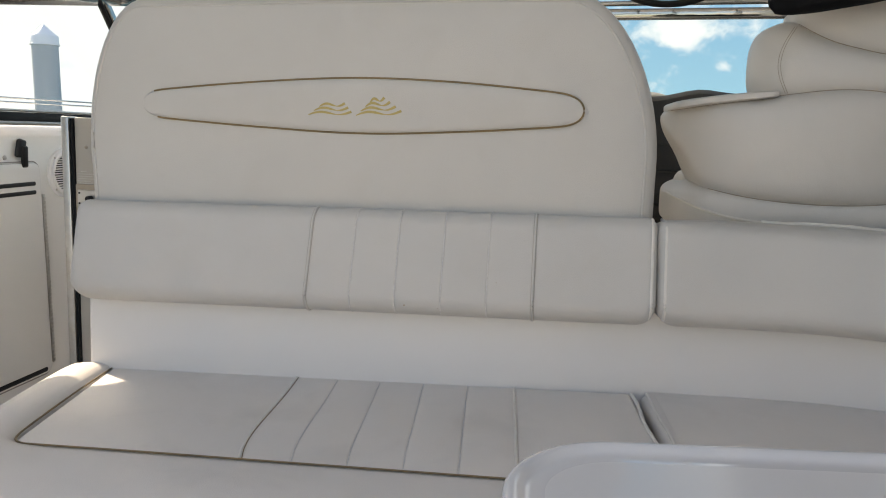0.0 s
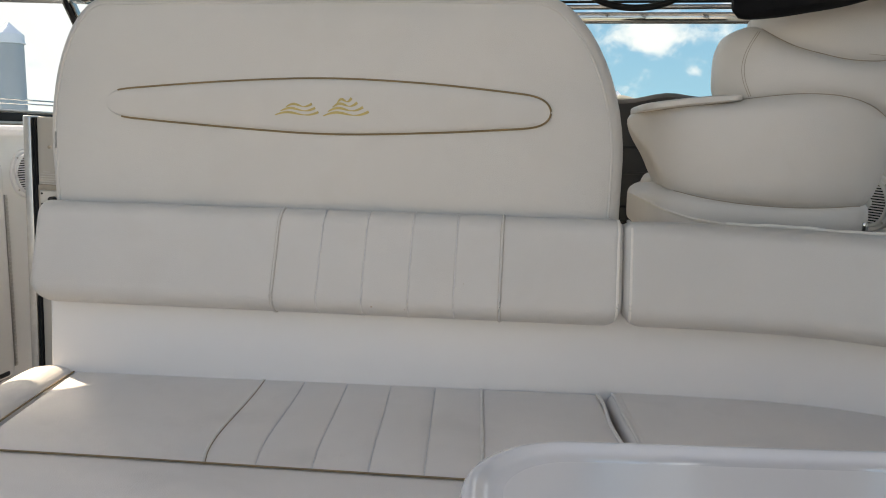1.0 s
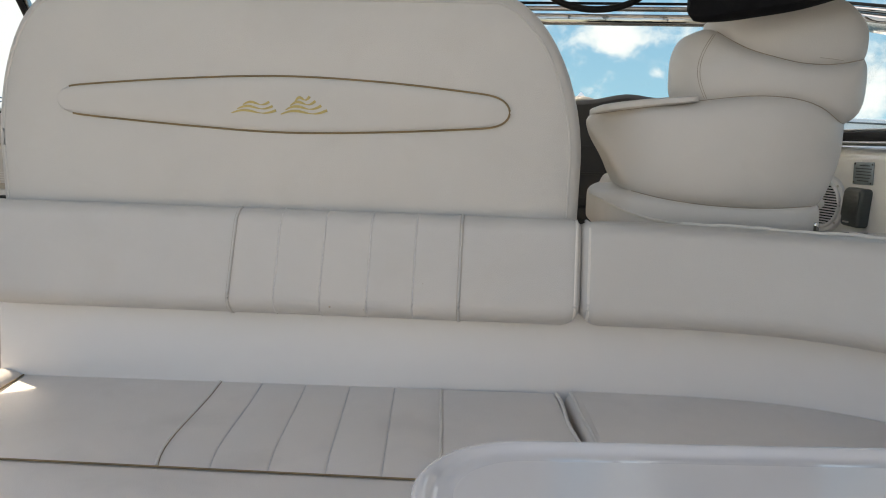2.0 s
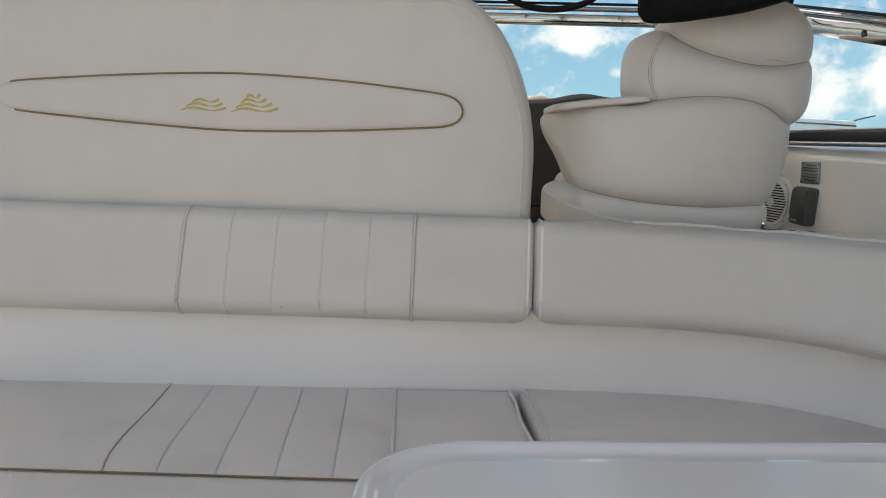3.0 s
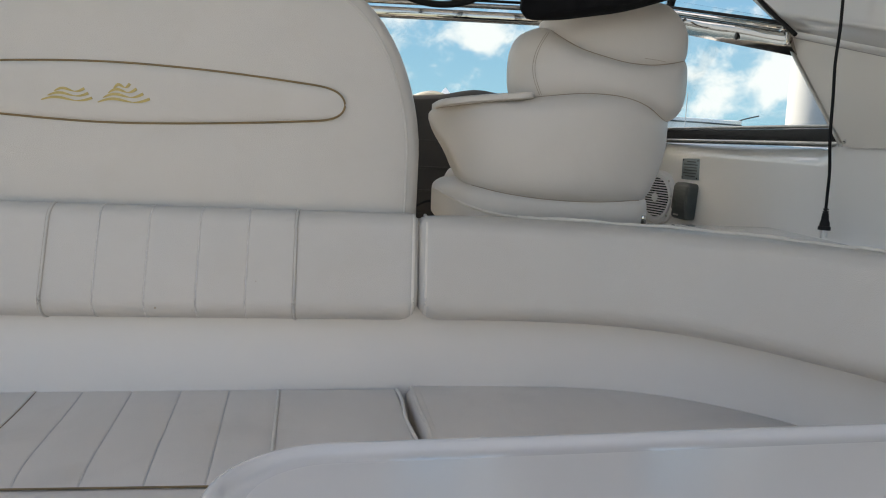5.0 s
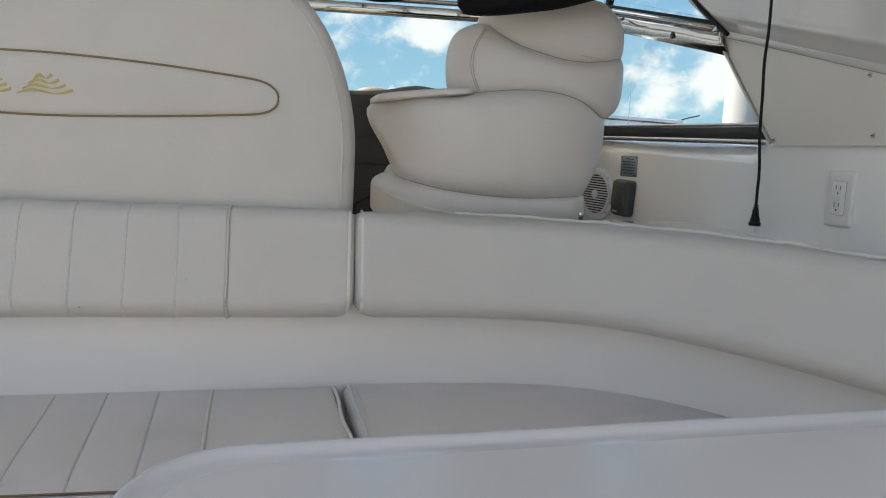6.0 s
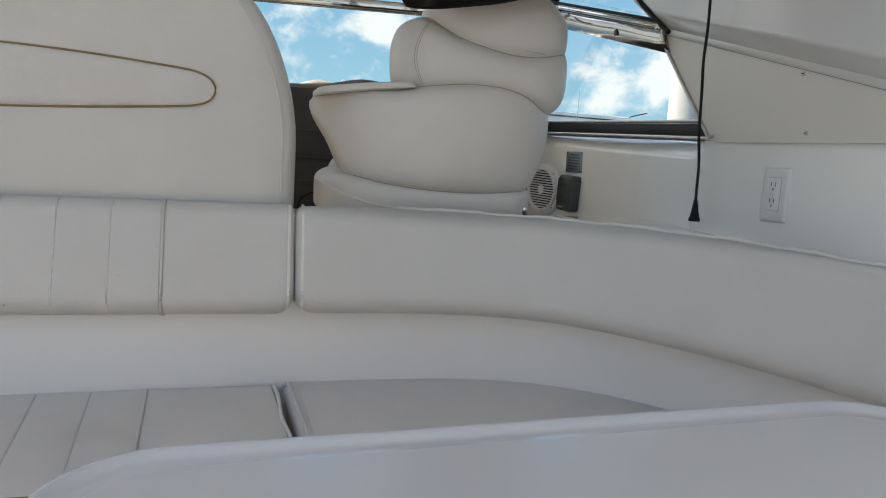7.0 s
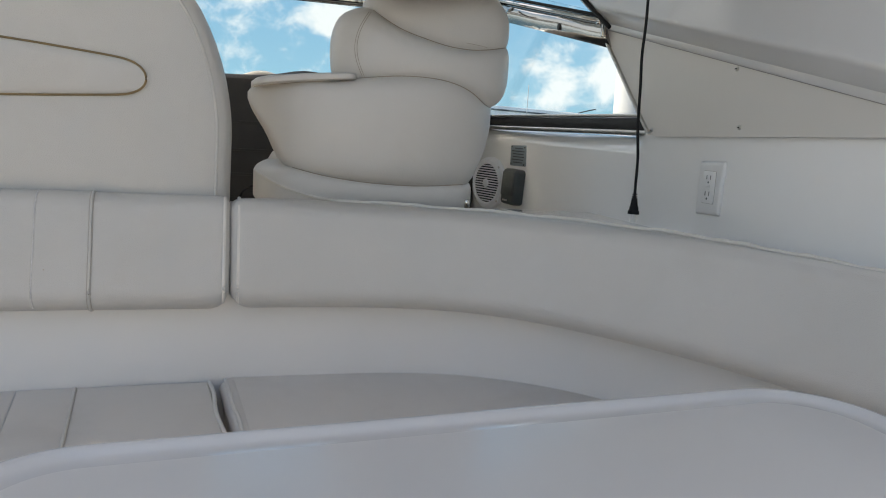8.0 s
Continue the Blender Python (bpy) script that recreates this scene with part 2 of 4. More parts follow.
def inset2(outline, d):
    """A closed outline (counter-clockwise, 2D) moved inwards by d along its normals."""
    out = []
    n = len(outline)
    for i, p in enumerate(outline):
        a, b = outline[i - 1], outline[(i + 1) % n]
        t = Vector((b[0] - a[0], b[1] - a[1])).normalized()
        out.append((p[0] - t[1] * d, p[1] + t[0] * d))
    return out


def ring_solid(outline, profile, place, limit=0.02):
    """A solid whose rings are the outline moved in by profile's d at its height h; place(u, v, h) gives the point."""
    bm = bmesh.new()
    rings = []
    cu = (min(p[0] for p in outline) + max(p[0] for p in outline)) / 2
    cv = (min(p[1] for p in outline) + max(p[1] for p in outline)) / 2
    reach = min(math.hypot(p[0] - cu, p[1] - cv) for p in outline)
    for d, h in profile:
        e = min(d, limit)
        k = 1 - (d - e) / reach
        rings.append([place(cu + (u - cu) * k, cv + (v - cv) * k, h) for u, v in inset2(outline, e)])
    bridge(bm, rings)
    return bm


def rounded(corners, radii, seg=10):
    """Counter-clockwise outline of a polygon with rounded corners."""
    out = []
    n = len(corners)
    for i, c in enumerate(corners):
        c = Vector(c)
        a, b = (Vector(corners[i - 1]) - c).normalized(), (Vector(corners[(i + 1) % n]) - c).normalized()
        r = radii[i] if isinstance(radii, (list, tuple)) else radii
        half = a.angle(b) / 2
        k = r / math.tan(half)
        mid = c + (a + b).normalized() * (r / math.sin(half))
        p, q = c + a * k - mid, c + b * k - mid
        ang = math.atan2(p.x * q.y - p.y * q.x, p.dot(q))
        for s in range(seg + 1):
            t = ang * s / seg
            out.append((mid.x + p.x * math.cos(t) - p.y * math.sin(t), mid.y + p.x * math.sin(t) + p.y * math.cos(t)))
    return out


def spaced(n, edge, length):
    """n+ parameters from 0 to 1, dense within edge (metres) of both ends."""
    e = min(0.45, edge / length)
    s = [e * (1 - math.cos(math.pi / 2 * i / 5)) for i in range(5)]
    mid = [e + (1 - 2 * e) * i / n for i in range(n + 1)]
    return s + mid + [1 - x for x in reversed(s)]


def pad(P, lu, lv, nu, nv, edge, depth, puff=0.0, sides=(1, 1, 1, 1)):
    """A cushion over the patch P(u, v), with rounded edges on the sides (u0, u1, v0, v1) and a given depth."""
    bm = bmesh.new()
    us, vs = spaced(nu, edge, lu), spaced(nv, edge, lv)

    def fall(d, on):
        if not on or d >= edge:
            return 0.0
        k = 1 - d / edge
        return edge * (1 - math.sqrt(max(0.0, 1 - k * k)))
    grid = []
    for u in us:
        row = []
        for v in vs:
            p = Vector(P(u, v))
            f = max(fall(u * lu, sides[0]), fall((1 - u) * lu, sides[1])) + max(fall(v * lv, sides[2]), fall((1 - v) * lv, sides[3]))
            p.z += puff * (16 * u * (1 - u) * v * (1 - v)) - min(f, edge * 1.3)
            row.append(bm.verts.new(p))
        grid.append(row)
    for a, b in zip(grid, grid[1:]):
        for i in range(len(vs) - 1):
            bm.faces.new((a[i], b[i], b[i + 1], a[i + 1]))
    rim = [r[0] for r in grid] + grid[-1][1:] + [r[-1] for r in reversed(grid[:-1])] + list(reversed(grid[0][1:-1]))
    low = [bm.verts.new((v.co.x, v.co.y, v.co.z - depth)) for v in rim]
    n = len(rim)
    for i in range(n):
        j = (i + 1) % n
        bm.faces.new((rim[i], low[i], low[j], rim[j]))
    bm.faces.new(low)
    return bm


def run(path, section, edge=0.012, ends=(1, 1), back=None):
    """A cushion of closed section [(out, z)] along a plan path [(x, y)]; out is measured to the path's right-hand side (towards the seat)."""
    bm = bmesh.new()
    path = [Vector((p[0], p[1])) for p in path]
    n = len(path)

    def ring(i, inset, shift):
        d = (path[min(i + 1, n - 1)] - path[max(i - 1, 0)]).normalized()
        nrm = Vector((d.y, -d.x))
        p = path[i] + d * shift
        k = back(i) if back else 1.0
        pts = [(-0.055 + (o + 0.055) * k if o < -0.055 else o, z) for o, z in inset2(section, inset)]
        return [(p.x + nrm.x * o, p.y + nrm.y * o, z) for o, z in pts]
    rings = []
    steps = 5
    if ends[0]:
        for k in range(steps):
            a = math.pi / 2 * k / steps
            rings.append(ring(0, edge * (1 - math.sin(a)), edge * (1 - math.cos(a)) - edge))
    rings += [ring(i, 0, 0) for i in range(n)]
    if ends[1]:
        for k in range(steps - 1, -1, -1):
            a = math.pi / 2 * k / steps
            rings.append(ring(n - 1, edge * (1 - math.sin(a)), edge - edge * (1 - math.cos(a))))
    bridge(bm, rings)
    return bm


def pillow(table, y0, bow, half, power=2.6, n=36, steps=48, fall=4):
    """A stuffed roll across x: table rows (x, top, bottom); half: half depth; bow: how far its ends sweep forward."""
    bm = bmesh.new()
    x0, x1 = table[0][0], table[-1][0]
    rings = []
    for s in range(steps + 1):
        k = 0.5 - 0.5 * math.cos(math.pi * s / steps)
        x = x0 + (x1 - x0) * k
        top, bot = interp(table, x)
        cz, hz = (top + bot) / 2, max(0.002, (top - bot) / 2)
        w = 2 * k - 1
        hy = half * max(0.12, (1 - abs(w) ** fall) ** 0.5)
        cy = y0 + bow * w * w
        ring = []
        for i in range(n):
            a = 2 * math.pi * i / n
            c, sn = math.cos(a), math.sin(a)
            ring.append((x, cy + hy * math.copysign(abs(c) ** (2 / power), c), cz + hz * math.copysign(abs(sn) ** (2 / power), sn)))
        rings.append(ring)
    bridge(bm, rings)
    return bm


def near_y(spec, x, z):
    """The near face of a pillow (its arguments in spec) at x, z; None outside it."""
    table, y0, bow, half, power, fall = spec
    x0, x1 = table[0][0], table[-1][0]
    if not x0 < x < x1:
        return None
    top, bot = interp(table, x)
    w = 2 * (x - x0) / (x1 - x0) - 1
    hy = half * max(0.12, (1 - abs(w) ** fall) ** 0.5)
    q = abs(z - (top + bot) / 2) / ((top - bot) / 2)
    if q >= 1:
        return None
    return y0 + bow * w * w - hy * (1 - q ** power) ** (1 / power)


def crease(lower, upper, xa, xb, n=40):
    """The line on which two pillows meet on their near side."""
    out = []
    for i in range(n + 1):
        x = xa + (xb - xa) * i / n
        tl, bl = interp(lower[0], x)
        tu, bu = interp(upper[0], x)
        best = None
        for k in range(1, 60):
            z = min(bu, tl) + (max(bu, tl) - min(bu, tl)) * k / 60
            a, b = near_y(lower, x, z), near_y(upper, x, z)
            if a is None or b is None:
                continue
            if best is None or abs(a - b) < best[0]:
                best = (abs(a - b), z, min(a, b))
        if best:
            out.append((x, best[2], best[1]))
    return out


def stuffed(spec):
    return pillow(*spec[:5], fall=spec[5])


def disc(center, axis, r, h, seg=32, bevel=0.002):
    """A rounded disc of radius r and height h along axis."""
    bm = bmesh.new()
    z = Vector(axis).normalized()
    x = z.orthogonal().normalized()
    y = z.cross(x)
    c = Vector(center)
    prof = [(r, 0), (r, h - bevel), (r - bevel * 0.3, h - bevel * 0.3), (r - bevel, h)]
    bridge(bm, [[c + x * q * math.cos(2 * math.pi * k / seg) + y * q * math.sin(2 * math.pi * k / seg) + z * t for k in range(seg)] for q, t in prof])
    return bm

# ---- setting: hull, walls, hardtop ----
def wall_x(y):
    """Inner face of the starboard side wall."""
    return interp([(-3.0, 1.48), (1.2, 1.482), (1.5, 1.472), (1.8, 1.448), (2.1, 1.405), (2.4, 1.345), (3.2, 1.15)], y)[0]


PORT = 1.50      # the port wall stands straight
solo("floor", box((-1.6, -2.6, -0.06), (1.6, 3.4, 0.0), 0.0), FLOOR, "off-white moulded cockpit floor", "floor", "structure")

def blend(a, b, k):
    return [(p[0] + (q[0] - p[0]) * k, p[1] + (q[1] - p[1]) * k) for p, q in zip(a, b)]


for side, nm in ((1, "wall_starboard"), (-1, "wall_port")):
    bm = bmesh.new()
    ys = [-2.5 + 0.15 * i for i in range(39)]
    ys += [1.44, 1.455, 1.47, 1.485, 1.515, 1.53, 1.545, 1.56]
    ys.sort()
    lip = [(0.0, 0.0), (0.0, 0.955), (0.003, 0.964), (0.010, 0.976), (0.024, 0.992), (0.034, 0.998), (0.14, 1.002), (0.14, 0.0)]
    flat = [(0.0, 0.0), (0.0, 0.935), (0.0, 0.962), (0.0, 0.976), (0.0, 0.992), (0.0, 1.020), (0.14, 1.022), (0.14, 0.0)]
    bridge(bm, [[(side * ((wall_x(y) if side > 0 else PORT) + o), y, z) for o, z in blend(lip, flat, 0 if side < 0 else min(1, max(0, (1.54 - y) / 0.09)))] for y in ys])
    solo(nm, bm, GEL, "glossy white gelcoat side wall with a rounded top ledge", "wall", "structure")

solo("wall_transom", box((-1.6, -2.6, 0.0), (1.6, -2.48, 0.85), 0.02), GEL, "white gelcoat transom wall", "wall", "structure")
solo("trim_corner_shelf", box((1.125, 1.25, 0.73), (1.50, 1.70, 0.786), 0.004), GEL, "white shelf in the corner behind the bolster", "trim", "structure")
solo("wall_bulkhead", box((-1.6, 3.25, 0.0), (1.6, 3.4, 0.98), 0.02), GEL, "white bulkhead under the windshield", "wall", "structure")

# hardtop
bm = bmesh.new()
ys = [0.45 + 0.2 * i for i in range(14)]
prof = [(-1.52, 1.80), (-1.3, 1.93), (-0.6, 1.99), (0, 2.0), (0.6, 1.99), (1.3, 1.93), (1.52, 1.80), (1.55, 1.86), (1.3, 1.99), (0, 2.06), (-1.3, 1.99), (-1.55, 1.86)]
bridge(bm, [[(x, y, z + 0.02 * y) for x, z in prof] for y in ys])
solo("ceiling", bm, GEL, "white moulded hardtop overhead", "ceiling", "structure")


def seam(y):
    """Height of the line where the hardtop's wing meets the side panel."""
    if y < 1.70:
        return 1.2755 + (y - 1.70) * 0.222 if y > 0.3 else 0.9645 + (y - 0.3) * 0.05
    return 1.2755 + (y - 1.70) * 0.55


for side, nm in ((1, "trim_wing_starboard"), (-1, "trim_wing_port")):
    bm = bmesh.new()
    ys = ([-0.9 + 0.13 * i for i in range(20)] if side > 0 else [0.80, 0.95, 1.1, 1.3, 1.42, 1.53]) + [1.64, 1.67, 1.70, 1.72, 1.76, 1.85, 2.0, 2.2, 2.3]
    rings = []
    for y in ys:
        z0 = seam(y)
        zt = 1.82 + 0.02 * y
        h = zt - z0
        prof = [(1.484, z0), (1.467, z0 + 0.001), (1.465, z0 + 0.004), (1.464, z0 + 0.017), (1.457, z0 + 0.022), (1.442, z0 + 0.038), (1.431, z0 + 0.050),
                (1.4265, z0 + 0.057), (1.4275, z0 + 0.064), (1.431, z0 + 0.075), (1.438, z0 + h * 0.35), (1.444, z0 + h * 0.6), (1.40, zt + 0.04), (1.53, zt + 0.04), (1.53, z0)]
        rings.append([(side * x, y, z) for x, z in prof])
    bridge(bm, rings)
    solo(nm, bm, WING, "white moulded hardtop wing with a rounded lower lip", "trim", "structure")
    # laminate panel between ledge and wing
    bm = bmesh.new()
    ys = [-0.9 + 0.13 * i for i in range(18)] + [1.40, 1.437, 1.5, 1.6, 1.70, 1.728]
    lo = lambda y: 1.0 + (1.43 - y) * 0.022 if y <= 1.43 else 1.0 + (y - 1.43) * 0.925
    hi = lambda y: max(seam(min(y, 1.70)) + 0.004, lo(y) + 0.002)
    ys = [y for y in ys if y > (0.48 if side > 0 else 0.80)]
    bridge(bm, [[(side * 1.470, y, lo(y)), (side * 1.470, y, hi(y)), (side * 1.50, y, hi(y)), (side * 1.50, y, lo(y))] for y in ys])
    p = solo("panel_starboard" if side > 0 else "panel_port", bm, BEIGE, "beige laminate side panel fixed with screws", "panel", "structure")
    if side > 0:
        for y, z in ((1.124, 1.140), (1.095, 1.026), (1.422, 1.015), (1.702, 1.258)):
            s = part("screw", disc((1.4705, y, z), (-1, 0, 0), 0.0048, 0.0035, 14, 0.001), BRUSHED, p, "small steel screw head")
            q = part("slot", box((1.4664, y - 0.0034, z - 0.0010), (1.4672, y + 0.0034, z + 0.0010), 0), BLACK, s)
        part("joint", tube(bmesh.new(), [(1.4690, y, seam(y) + 0.0005) for y in (0.5, 0.8, 1.1, 1.4, 1.69)], 0.0014, 6), SHADOW_GAP, p, "grey sealant joint")
        part("edge_strip", tube(bmesh.new(), [(1.468, 1.432, 1.006), (1.468, 1.728, 1.274)], 0.005, 8), BRUSHED, p, "dull metal strip along the raked edge")


# ---- the bench ----
def seat_z(y):
    return 0.484 - max(0.0, 1.25 - y) * 0.085


base = solo("bench_base", box((-0.84, 0.70, 0.0), (1.40, 1.24, 0.30), 0.02), GEL, "white moulded base under the bench", "bench base")
solo("bench_base", box((1.02, -0.6, 0.0), (1.42, 0.698, 0.30), 0.02), GEL, "white moulded base under the side of the bench", "bench base")

# tall backrest with its badge
back = thing("backrest", "tall cream vinyl backrest with rounded top corners and piped edge", "backrest", (-0.114, 1.29, 0.8))
CX, Z0, Z1, HW, CA = -0.114, 0.755, 1.282, 0.624, 0.19


def back_outline(n=14):
    right = [(HW - 0.002 * (0.95 - z) / 0.15, z) for z in (Z0, 0.815, 0.83, 0.845, 0.86, 0.875, 0.89, 0.905, 0.92, 0.935)] + [(HW - CA + CA * max(0.0, math.cos(math.pi / 2 * i / n)) ** 1.07, 0.95 + (Z1 - 0.95) * math.sin(math.pi / 2 * i / n) ** 1.07) for i in range(n + 1)]
    mid = [(0.3, Z1 + 0.001), (0.15, Z1 + 0.002), (0, Z1 + 0.002), (-0.15, Z1 + 0.002), (-0.3, Z1 + 0.001)]
    left = [(-HW - 0.006 + 0.155 * (1 - math.cos(math.pi / 2 * i / n)), 0.95 + (Z1 - 0.95) * math.sin(math.pi / 2 * i / n)) for i in range(n, -1, -1)]
    left += [(-HW - 0.006 + 0.004 * (0.95 - z) / 0.15, z) for z in (0.935, 0.92, 0.905, 0.89, 0.875, 0.86, 0.845, 0.83, 0.815, Z0)]
    base_line = [(-0.4, Z0), (-0.2, Z0), (0, Z0), (0.2, Z0), (0.4, Z0)]
    return [(CX + a, b) for a, b in right + mid + left + base_line]


OUT = back_outline()
prof = [(0.03, -0.10), (0.008, -0.085), (0.0, -0.06), (0.002, -0.03), (0.008, -0.012), (0.016, -0.002), (0.022, 0.0),
        (0.03, 0.004), (0.06, 0.008), (0.12, 0.012), (0.22, 0.0135)]
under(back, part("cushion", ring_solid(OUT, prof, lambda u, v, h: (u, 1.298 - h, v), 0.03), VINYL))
edge_line = [(u, 1.2955, v) for u, v in inset2(OUT, 0.026)]
first = next(i for i in range(len(edge_line)) if edge_line[i][2] > Z0 + 0.002)
ordered = [p for p in edge_line[first:] + edge_line[:first] if p[2] > Z0 + 0.002]
under(back, part("piping", tube(bmesh.new(), ordered, 0.0028, 8), VINYL, None, "cream edge piping"))


def badge_outline():
    pts = [(-0.545, 1.0795), (-0.32, 1.097), (-0.10, 1.1055), (0.11, 1.097), (0.30, 1.079), (0.338, 1.0735), (0.358, 1.062), (0.367, 1.043), (0.359, 1.025), (0.340, 1.0145),
           (0.30, 1.0105), (0.11, 0.9985), (-0.10, 0.9925), (-0.32, 1.003), (-0.545, 1.0195), (-0.575, 1.0255), (-0.591, 1.038), (-0.595, 1.050), (-0.590, 1.064), (-0.574, 1.0745)]
    n = len(pts)
    loop = []
    for i in range(n):
        four = [Vector((*pts[(i + k) % n], 0)) for k in (-1, 0, 1, 2)]
        loop += catmull(four, 8)[8:16]
    # even spacing, then smoothed round the ends
    total = sum((loop[i] - loop[i - 1]).length for i in range(len(loop)))
    m = 260
    even, walked, want = [], 0.0, 0.0
    for i in range(len(loop)):
        a, b = loop[i], loop[(i + 1) % len(loop)]
        d = (b - a).length
        while want <= walked + d and len(even) < m:
            even.append(a + (b - a) * ((want - walked) / max(d, 1e-9)))
            want += total / m
        walked += d
    for _ in range(14):
        even = [(even[i - 1] + even[i] * 2 + even[(i + 1) % len(even)]) / 4 for i in range(len(even))]
    return [(p.x, p.y) for p in reversed(even)]


BADGE = badge_outline()
badge = under(back, part("badge_panel", ring_solid(BADGE, [(0, -0.004), (0.0, 0.003), (0.002, 0.006), (0.006, 0.009), (0.014, 0.0105), (0.022, 0.011), (0.05, 0.0112)],
              lambda u, v, h: (u, 1.288 - h, v), 0.003), VINYL, None, "raised lens-shaped cream vinyl panel"))
# the brown piping sinks under the panel at its port end
cut = min(range(len(BADGE)), key=lambda i: BADGE[i][0])
BADGE_LINE = [p for p in BADGE[cut:] + BADGE[:cut] if p[0] > -0.560]
trim = part("badge_piping", tube(bmesh.new(), [(u, 1.2832, v) for u, v in BADGE_LINE], 0.0022, 8), BROWN, None, "thin brown piping")
trim.parent = badge
trim.matrix_parent_inverse = badge.matrix_world.inverted()


def ribbon(pts, w0, w1):
    """A flat stitched stroke on the badge with a pen-like swelling width."""
    bm = bmesh.new()
    pts = catmull([(x, 0, z) for x, z in pts], 6)
    rings = []
    for i, p in enumerate(pts):
        d = (pts[min(i + 1, len(pts) - 1)] - pts[max(i - 1, 0)]).normalized()
        nrm = Vector((-d.z, 0, d.x))
        k = i / (len(pts) - 1)
        w = w0 + (w1 - w0) * abs(math.sin(math.pi * k * 1.5))
        rings.append([(p.x + nrm.x * w, 1.2750, p.z + nrm.z * w), (p.x - nrm.x * w, 1.2750, p.z - nrm.z * w),
                      (p.x - nrm.x * w, 1.2785, p.z - nrm.z * w), (p.x + nrm.x * w, 1.2785, p.z + nrm.z * w)])
    bridge(bm, rings)
    return bm


# gold flourishes: two plain sheaves of waves, rising to the right
def wave(x0, x1, z, amp, lean):
    """One long swell, rising to its right."""
    return [(x0 + (x1 - x0) * k / 8, z + lean * k / 8 + amp * math.sin(2 * math.pi * k / 8)) for k in range(9)]


strokes = [(wave(-0.207 + 0.012 * i, -0.114 - 0.007 * i, 1.0295 + 0.0085 * i, 0.0042, 0.007), 0.0008, 0.0024) for i in range(3)]
strokes += [(wave(-0.104 + 0.010 * i, -0.008 - 0.012 * i, 1.0290 + 0.0090 * i, 0.0048, 0.010), 0.0008, 0.0026) for i in range(4)]
for pts, w0, w1 in strokes:
    s = part("emblem_stroke", ribbon(pts, w0, w1), GOLD, None, "gold stitched flourish")
    s.parent = badge
    s.matrix_parent_inverse = badge.matrix_world.inverted()

# bolster under the backrest, with five upright channels
SEC = rounded([(-0.012, 0.632), (0.116, 0.630), (0.060, 0.850), (-0.012, 0.836)], [0.008, 0.038, 0.034, 0.005], 8)
bol = thing("bolster", "cream vinyl lumbar bolster with five stitched upright channels", "bolster", (-0.1, 1.25, 0.64), "lumbar bolsters")
CH = [-0.191, -0.097, -0.003, 0.092, 0.184, 0.275]


def straight(x0, x1, y=1.30, step=0.06):
    n = max(2, int((x1 - x0) / step))
    return [(x0 + (x1 - x0) * i / n, y) for i in range(n + 1)]


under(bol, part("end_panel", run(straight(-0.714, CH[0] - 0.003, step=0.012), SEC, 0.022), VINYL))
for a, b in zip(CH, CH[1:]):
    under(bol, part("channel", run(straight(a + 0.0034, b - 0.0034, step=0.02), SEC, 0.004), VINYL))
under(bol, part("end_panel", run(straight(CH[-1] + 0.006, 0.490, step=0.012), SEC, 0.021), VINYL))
front = [p for p in inset2(SEC, -0.0006) if p[0] > 0.03]
for x in (CH[0], CH[-1]):
    under(bol, part("piping", tube(bmesh.new(), [(x, 1.30 - o, z) for o, z in front], 0.0026, 10), VINYL, None, "raised cream piping"))
    # the piping's shade, drawn as a thin taupe line on either side
    for dx in (-0.0032, 0.0032):
        under(bol, part("seam", tube(bmesh.new(), [(x + dx, 1.30 - o, z) for o, z in front], 0.0006, 6), SHADE_LINE, None, "thin line of painted shade beside the piping"))
under(bol, part("piping", tube(bmesh.new(), [(-0.720, 1.30 - o + 0.002, z) for o, z in inset2(SEC, 0.004)[4:-4]], 0.003, 8), PIPING))
under(bol, part("piping", tube(bmesh.new(), [(0.5005, 1.30 - o, z) for o, z in inset2(SEC, 0.0035)[4:-4]], 0.0034, 8), PIPING))

# curved bolster round the corner
BPATH = catmull([(0.536, 1.186, 0), (0.62, 1.190, 0), (0.74, 1.190, 0), (0.872, 1.171, 0), (0.975, 1.130, 0), (1.066, 1.055, 0), (1.162, 0.933, 0), (1.222, 0.835, 0),
                 (1.270, 0.74, 0), (1.308, 0.64, 0), (1.338, 0.5, 0), (1.35, 0.3, 0), (1.355, 0.0, 0), (1.355, -0.5, 0)], 6)
SEC2 = rounded([(-0.155, 0.632), (0.0, 0.630), (-0.052, 0.842), (-0.155, 0.838)], [0.008, 0.04, 0.034, 0.006], 8)
bol2 = thing("bolster", "plain cream vinyl lumbar bolster curving round the corner", "bolster", (1.0, 1.15, 0.64), "lumbar bolsters")


def depth_at(i):
    """Depth of the curved bolster's top: shallow at the seam, deepest behind the corner, thin along the side."""
    k = i / (len(BPATH) - 1)
    return interp([(0.0, 0.115), (0.13, 0.178), (0.24, 0.165), (0.36, 0.145), (0.48, 0.128), (0.60, 0.095), (0.72, 0.072), (1.0, 0.07)], k)[0]


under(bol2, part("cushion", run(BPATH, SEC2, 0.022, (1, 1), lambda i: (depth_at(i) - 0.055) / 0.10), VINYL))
under(bol2, part("piping", tube(bmesh.new(), [(0.5265, 1.186 - o, z) for o, z in inset2(SEC2, 0.0035)[4:-4]], 0.0036, 8), PIPING))


def offset_path(path, o):
    out = []
    n = len(path)
    for i, p in enumerate(path):
        d = (path[min(i + 1, n - 1)] - path[max(i - 1, 0)]).normalized()
        out.append((p.x + d.y * o, p.y - d.x * o))
    return out


